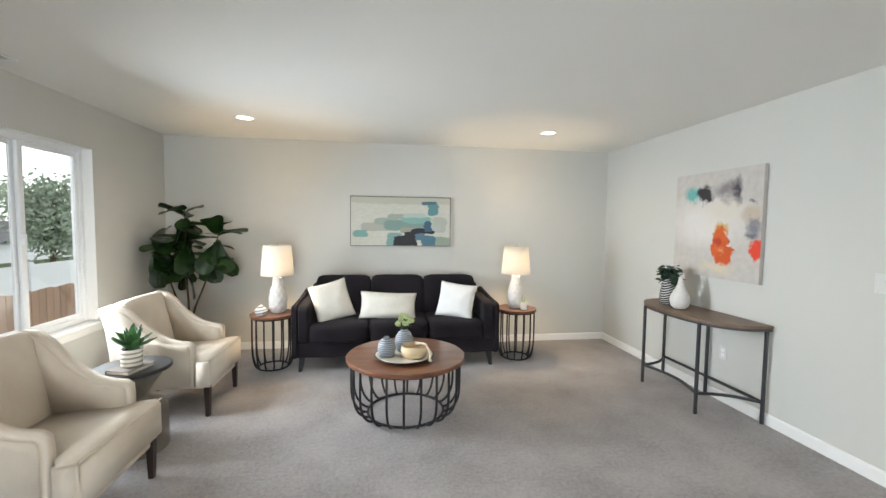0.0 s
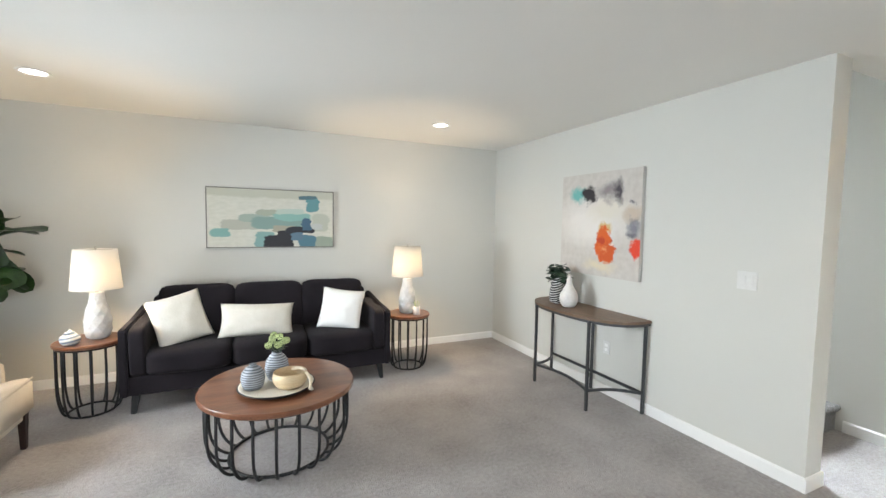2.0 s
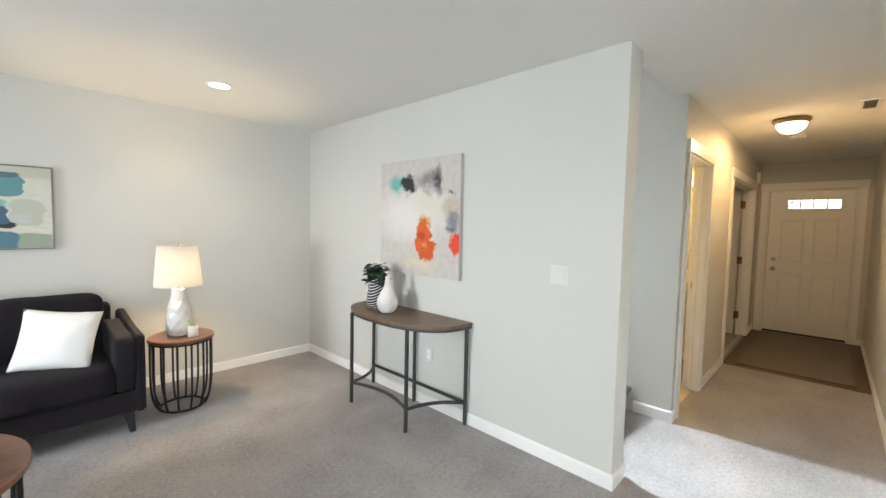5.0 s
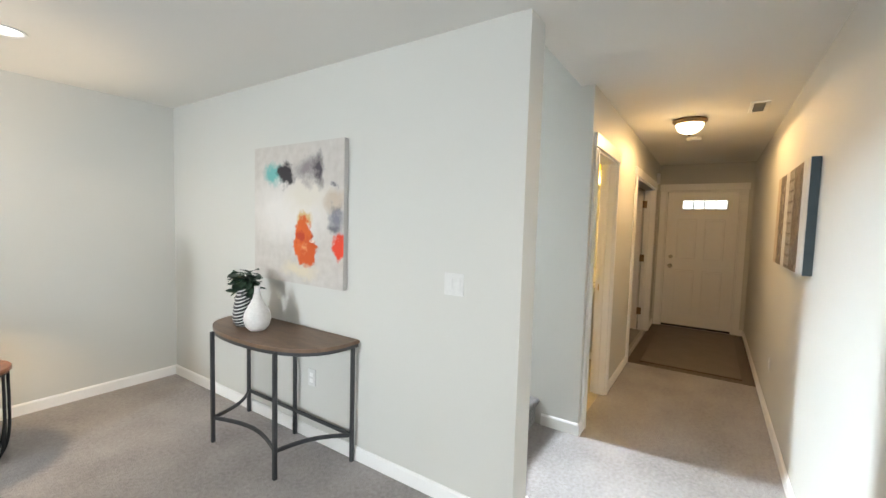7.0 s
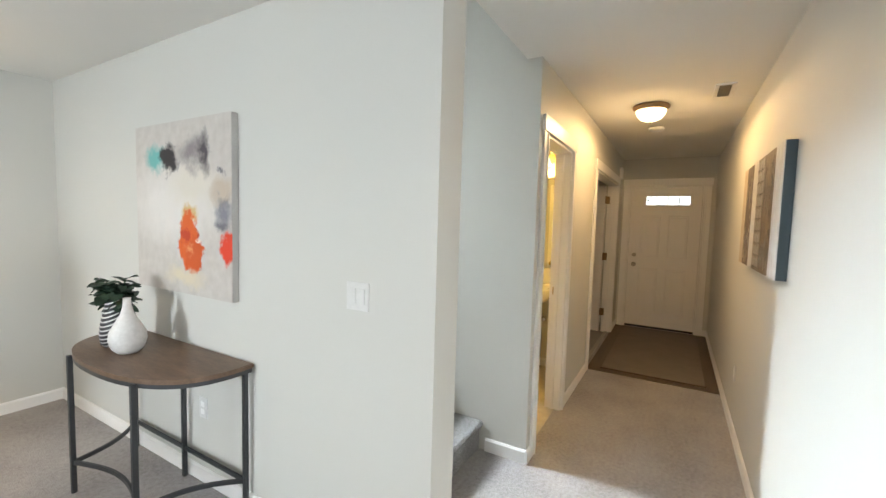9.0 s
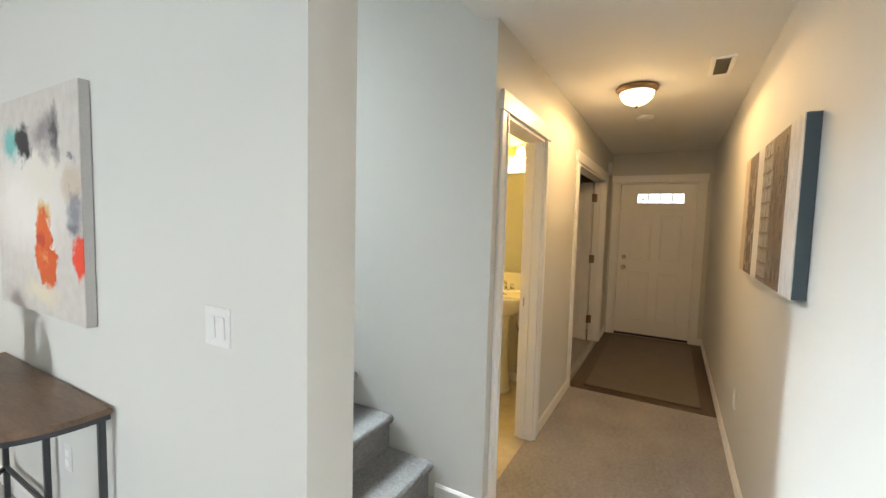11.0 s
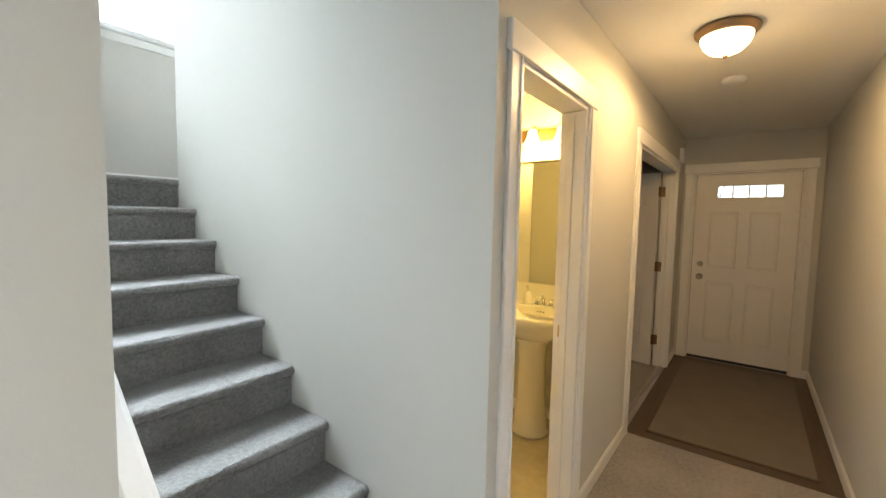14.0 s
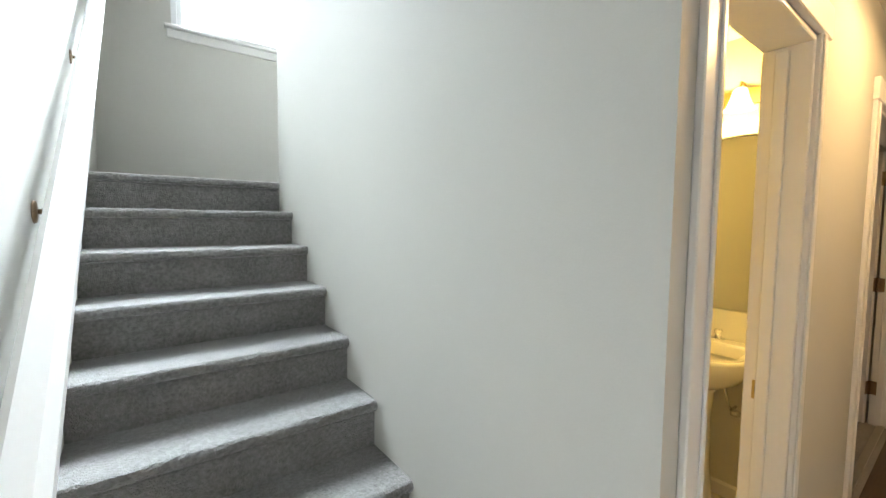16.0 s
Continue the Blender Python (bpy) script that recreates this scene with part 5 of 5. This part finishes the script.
ART2 = painting("coral_abstract_paint", ((0.50, 0.46, 0.42), (0.575, 0.535, 0.495)), (
    (0.42, 0.52, 0.40, 0.22, (0.70, 0.66, 0.62), 0.5), (0.62, 0.63, 0.20, 0.10, (0.66, 0.61, 0.53), 0.5), (0.26, 0.79, 0.12, 0.07, (0.14, 0.42, 0.40), 0.4),
    (0.38, 0.79, 0.095, 0.075, (0.018, 0.014, 0.018), 0.25), (0.63, 0.81, 0.12, 0.08, (0.24, 0.21, 0.21), 0.6), (0.76, 0.80, 0.05, 0.10, (0.06, 0.05, 0.06), 0.5),
    (0.60, 0.46, 0.075, 0.05, (0.60, 0.43, 0.20), 0.35), (0.595, 0.32, 0.10, 0.15, (0.62, 0.105, 0.012), 0.09), (0.65, 0.23, 0.085, 0.11, (0.56, 0.085, 0.010), 0.09), (0.55, 0.34, 0.05, 0.03, (0.46, 0.04, 0.008), 0.3), (0.60, 0.27, 0.03, 0.02, (0.68, 0.26, 0.10), 0.5), (0.70, 0.355, 0.02, 0.02, (0.44, 0.06, 0.01), 0.3), (0.90, 0.40, 0.05, 0.035, (0.10, 0.095, 0.11), 0.6), (0.95, 0.55, 0.03, 0.03, (0.09, 0.085, 0.10), 0.6), (0.90, 0.70, 0.02, 0.02, (0.14, 0.13, 0.15), 0.6),
    (0.70, 0.30, 0.022, 0.014, (0.74, 0.60, 0.50), 0.3), (0.97, 0.285, 0.065, 0.075, (0.70, 0.05, 0.015), 0.2), (0.93, 0.48, 0.07, 0.09, (0.20, 0.20, 0.23), 0.7),
    (0.92, 0.60, 0.09, 0.05, (0.52, 0.43, 0.34), 0.5), (0.55, 0.10, 0.16, 0.05, (0.64, 0.56, 0.42), 0.5)),
    (0.925, 0.925), 0.26)
EDGE = material("raw_canvas_edge", (0.50, 0.48, 0.45), 0.8, scale=12, fine=150, bump=0.2)
SILVER = material("champagne_silver", (0.20, 0.19, 0.17), 0.4, 0.6, scale=20, fine=120, bump=0.05)

a1 = thing("framed_painting", "wide seafoam and black abstract painting, thin silver frame", "painting", pose(-0.20, YB - 0.032, 1.215))
part("canvas", box(0.010, 0.006, 0.010, 1.197, 0.028, 0.588), ART1, a1, "abstract in cream, teal and black")
for b in ((0, 0, 0, 1.207, 0.031, 0.010), (0, 0, 0.588, 1.207, 0.031, 0.598), (0, 0, 0.010, 0.010, 0.031, 0.588), (1.197, 0, 0.010, 1.207, 0.031, 0.588)):
    part("frame", box(*b, bevel=0.0015, seg=1), SILVER, a1, "thin champagne silver frame")
a2 = thing("canvas_painting", "square abstract canvas with coral red and black splashes", "painting", pose(XW - 0.037, 3.932, 1.048, 0, 0, -90))
part("canvas", box(0, 0, 0, 0.925, 0.002, 0.925), ART2, a2, "coral, teal and black abstract paint")
part("stretcher", box(0, 0.0025, 0, 0.925, 0.035, 0.925, bevel=0.003), EDGE, a2, "grey painted canvas edge")

# hall canvas of distressed vertical bands
a3 = thing("banded_canvas", "wide canvas of weathered white and brown vertical bands", "painting", pose(5.33, YH0 + 0.044, 1.255, 0, 0, 180))
TEAL = material("dark_teal_edge", (0.055, 0.075, 0.085), 0.7, scale=10, fine=120, bump=0.1)
part("stretcher", box(0, 0.0025, 0, 1.205, 0.043, 0.62, bevel=0.003), TEAL, a3, "dark teal-grey canvas edge")
BANDS = (("pale_band", (0.55, 0.47, 0.37), (0.36, 0.28, 0.19)), ("umber_band", (0.20, 0.155, 0.12), (0.09, 0.065, 0.05)), ("white_band", (0.66, 0.64, 0.60), (0.50, 0.47, 0.43)),
         ("taupe_band", (0.33, 0.27, 0.20), (0.16, 0.125, 0.09)), ("brown_band", (0.23, 0.16, 0.095), (0.12, 0.08, 0.05)), ("whitewash_band", (0.72, 0.71, 0.69), (0.40, 0.385, 0.37)))
edges = (0.0, 0.15, 0.39, 0.545, 0.76, 1.025, 1.205)
for k, (nm, ca, cb) in enumerate(BANDS):
    mt = material(nm, ca, 0.6, dark=cb, scale=4.5, fine=22, mix=0.55, stretch=(7, 1, 0.9), bump=0.5, detail=8)
    part("band", box(edges[k], -0.0005 - 0.0006 * (k % 2), 0, edges[k + 1], 0.002, 0.62), mt, a3)
q = random.Random(21)


def dabs(name, u0, u1, count, w, h, mat, label):
    """Thick upright dabs of paint scattered over one band."""
    bm = bmesh.new()
    for _ in range(count):
        x, z, hh = q.uniform(u0 + w, u1 - w), q.uniform(0.01, 0.61 - h), h * q.uniform(0.4, 1.0)
        y = -0.0012 - 0.0004 * q.random()
        lean, ww = q.uniform(-0.2, 0.2) * w, w * q.uniform(0.4, 1.0)
        ring = ((x - ww / 2, z), (x + ww / 2, z + 0.1 * hh), (x + ww / 2 + lean, z + hh), (x - ww / 3 + lean, z + 0.9 * hh))
        top = [bm.verts.new((a, y - 0.0012, c)) for a, c in ring]
        low = [bm.verts.new((x + (a - x) * 1.15, -0.0006, c)) for a, c in ring]
        bm.faces.new(top)
        for j in range(4):
            bm.faces.new((top[j], top[(j + 1) % 4], low[(j + 1) % 4], low[j]))
    ob = part(name, bm, mat, a3, label)
    ob["kind"] = "stuff"
    return ob


MATS = bpy.data.materials
dabs("brown_flecks", 0.76, 1.025, 60, 0.006, 0.06, MATS["taupe_band"], "pale upright flecks on the brown band")
dabs("umber_flecks", 0.15, 0.39, 34, 0.010, 0.06, MATS["pale_band"], "white leaf-like flecks on the umber band")
SCALLOP = material("scallop_paint", (0.44, 0.39, 0.33), 0.6, dark=(0.20, 0.165, 0.12), scale=14, fine=50, mix=0.5, stretch=(3, 1, 1), bump=0.5)
# rows of scalloped pale patches with dark outlines
for k in range(9):
    z = 0.02 + k * 0.067
    bm = bmesh.new()
    for j in range(3):
        x = 0.552 + j * 0.068
        prism_out = [(x, z), (x + 0.06, z + 0.004), (x + 0.062, z + 0.038), (x + 0.045, z + 0.052), (x + 0.018, z + 0.053), (x + 0.002, z + 0.04)]
        face = [bm.verts.new((a, -0.0026, c)) for a, c in prism_out]
        low = [bm.verts.new((a, -0.0006, c)) for a, c in prism_out]
        bm.faces.new(face)
        for i in range(6):
            bm.faces.new((face[i], face[(i + 1) % 6], low[(i + 1) % 6], low[i]))
    part("scallop_row", bm, SCALLOP, a3)
    part("crackle_mark", tube([(0.55, -0.001, z - 0.004), (0.60, -0.003, z + 0.002), (0.65, -0.001, z - 0.008), (0.70, -0.003, z), (0.755, -0.001, z - 0.005)], 0.002, 5), MATS["umber_band"], a3)


# ---- outside ----
GRASS = material("lawn", (0.085, 0.12, 0.035), 0.95, dark=(0.05, 0.07, 0.025), scale=3, fine=60, bump=0.5)
CEDAR = material("cedar_boards", (0.42, 0.27, 0.19), 0.8, dark=(0.28, 0.17, 0.115), scale=4, fine=30, stretch=(4, 4, 0.6), bump=0.3, vary=0.12)
SIDING = material("white_siding", (0.74, 0.76, 0.80), 0.6, scale=3, fine=40, bump=0.05)
ROOF = material("grey_shingle", (0.13, 0.13, 0.14), 0.9, scale=20, fine=60, bump=0.4)
# leaf green paled to imitate haze and overexposure outdoors
FOL = material("haze_paled_foliage", (0.26, 0.33, 0.25), 0.7, dark=(0.20, 0.26, 0.19), scale=2, fine=30, bump=0.1)
solo("ground", box(-400, -400, -1.2, 400, 400, -1.0), GRASS, "green lawn reaching the horizon", "ground", kind="structure")
fence = thing("wooden_fence", "cedar board fence behind the garden", "fence", pose(-5.2, 0, -1.0))
bd = mesh_of("board", box(-0.01, -0.068, 0, 0.01, 0.068, 1.37, bevel=0.004, seg=1), CEDAR)
for k in range(90):
    ob = new("board", bd)
    ob.parent, ob.matrix_basis = fence, pose(0.002 * (k % 2), -1.5 + k * 0.142, 0.01 * (k % 3))
for z in (0.3, 1.05):
    part("fence_rail", box(-0.06, -1.6, z, -0.012, 11.3, z + 0.07), CEDAR, fence)
white_fence = thing("vinyl_fence", "white vinyl panel fence beyond the garden", "fence", pose(-9.0, 0, -1.0))
for k in range(9):
    part("fence_panel", box(-0.02, -2 + k * 2.4 + 0.06, 0.05, 0.02, 0.28 + k * 2.4, 1.30, bevel=0.005, seg=1), SIDING, white_fence)
    part("fence_post", box(-0.06, -2.06 + k * 2.4, 0, 0.06, -1.94 + k * 2.4, 1.38, bevel=0.01, seg=1), SIDING, white_fence)
house = thing("neighbour_house", "white-sided low neighbour building with a grey roof", "house", pose(-24, 26, -2.2))
part("wall", box(-3, -9, 0, 3, 12, 2.35), SIDING, house, "white lap siding")
for k in range(11):
    part("lap", box(3.0, -9, 0.2 * k + 0.02, 3.02, 12, 0.2 * k + 0.19, bevel=0.004, seg=1), SIDING, house)
bm = bmesh.new()
vs = [bm.verts.new(p) for p in ((-3.4, -9.4, 2.35), (3.4, -9.4, 2.35), (3.4, 12.4, 2.35), (-3.4, 12.4, 2.35), (0, -9.4, 3.6), (0, 12.4, 3.6))]
for f in ((0, 1, 2, 3), (0, 4, 1), (3, 2, 5), (1, 4, 5, 2), (0, 3, 5, 4)):
    bm.faces.new([vs[i] for i in f])
part("roof", bm, ROOF, house, "grey shingle roof")


def tree(x, y, h, r, seed, leaves=2600):
    q = random.Random(seed)
    e = thing("tree", "leafy green garden tree", "tree", pose(x, y, -1.0), "garden trees")
    bm = bmesh.new()
    tube([(0, 0, 0), (0.05, 0.03, h * 0.35), (0.0, 0.08, h * 0.75)], 0.14, 8, taper=lambda t: 1 - 0.75 * t, bm=bm)
    tips = []
    for k in range(12):
        a, z = k * 2.4, h * (0.3 + 0.05 * k)
        tip = Vector((r * 0.75 * math.cos(a) * q.uniform(0.6, 1), r * 0.75 * math.sin(a) * q.uniform(0.6, 1), min(z + r * 0.5, h * 0.95)))
        tube([(0, 0.03, z), tip * 0.5 + Vector((0, 0, z * 0.5)), tip], 0.045, 6, taper=lambda t: 1 - 0.8 * t, bm=bm)
        tips.append(tip)
    part("trunk", bm, BARK, e)
    cb = bmesh.new()
    for k in range(leaves):
        c = q.choice(tips) + Vector((q.gauss(0, r * 0.26), q.gauss(0, r * 0.26), q.gauss(0, h * 0.08)))
        d = Vector((q.gauss(0, 1), q.gauss(0, 1), q.gauss(0, 1))).normalized()
        s1 = d.orthogonal().normalized() * q.uniform(0.05, 0.10)
        s2 = d.cross(s1).normalized() * q.uniform(0.04, 0.08)
        cb.faces.new([cb.verts.new(p) for p in (c + s1, c + s2, c - s1, c - s2)])
    part("crown", cb, FOL, e)


tree(-11.5, 16.6, 3.7, 1.0, 3, 3600)
tree(-11.0, 10.5, 3.0, 1.2, 5)
tree(-19.0, 22.0, 4.2, 2.6, 8)
tree(-22.0, 31.0, 4.6, 3.0, 9)
tree(3.0, 11.5, 6.6, 1.5, 11)
tree(26.0, -3.0, 4.5, 2.2, 13)
tree(28.0, 5.0, 5.5, 2.6, 17)

# bright overcast sky far beyond the garden
sky_bm = bmesh.new()
for k in range(48):
    p, q = (2 * math.pi * j / 48 for j in (k, k + 1))
    for r0, z0, r1, z1 in ((160, -2, 150, 60), (150, 60, 100, 110)):
        sky_bm.faces.new([sky_bm.verts.new(c) for c in ((r0 * math.cos(p), r0 * math.sin(p), z0), (r0 * math.cos(q), r0 * math.sin(q), z0),
                                                         (r1 * math.cos(q), r1 * math.sin(q), z1), (r1 * math.cos(p), r1 * math.sin(p), z1))])
bmesh.ops.remove_doubles(sky_bm, verts=sky_bm.verts, dist=0.01)
solo("backdrop", sky_bm, glow("overcast_sky_glow", (0.93, 0.97, 1.0), 1.7), "pale overcast sky in the distance", "sky", kind="structure")
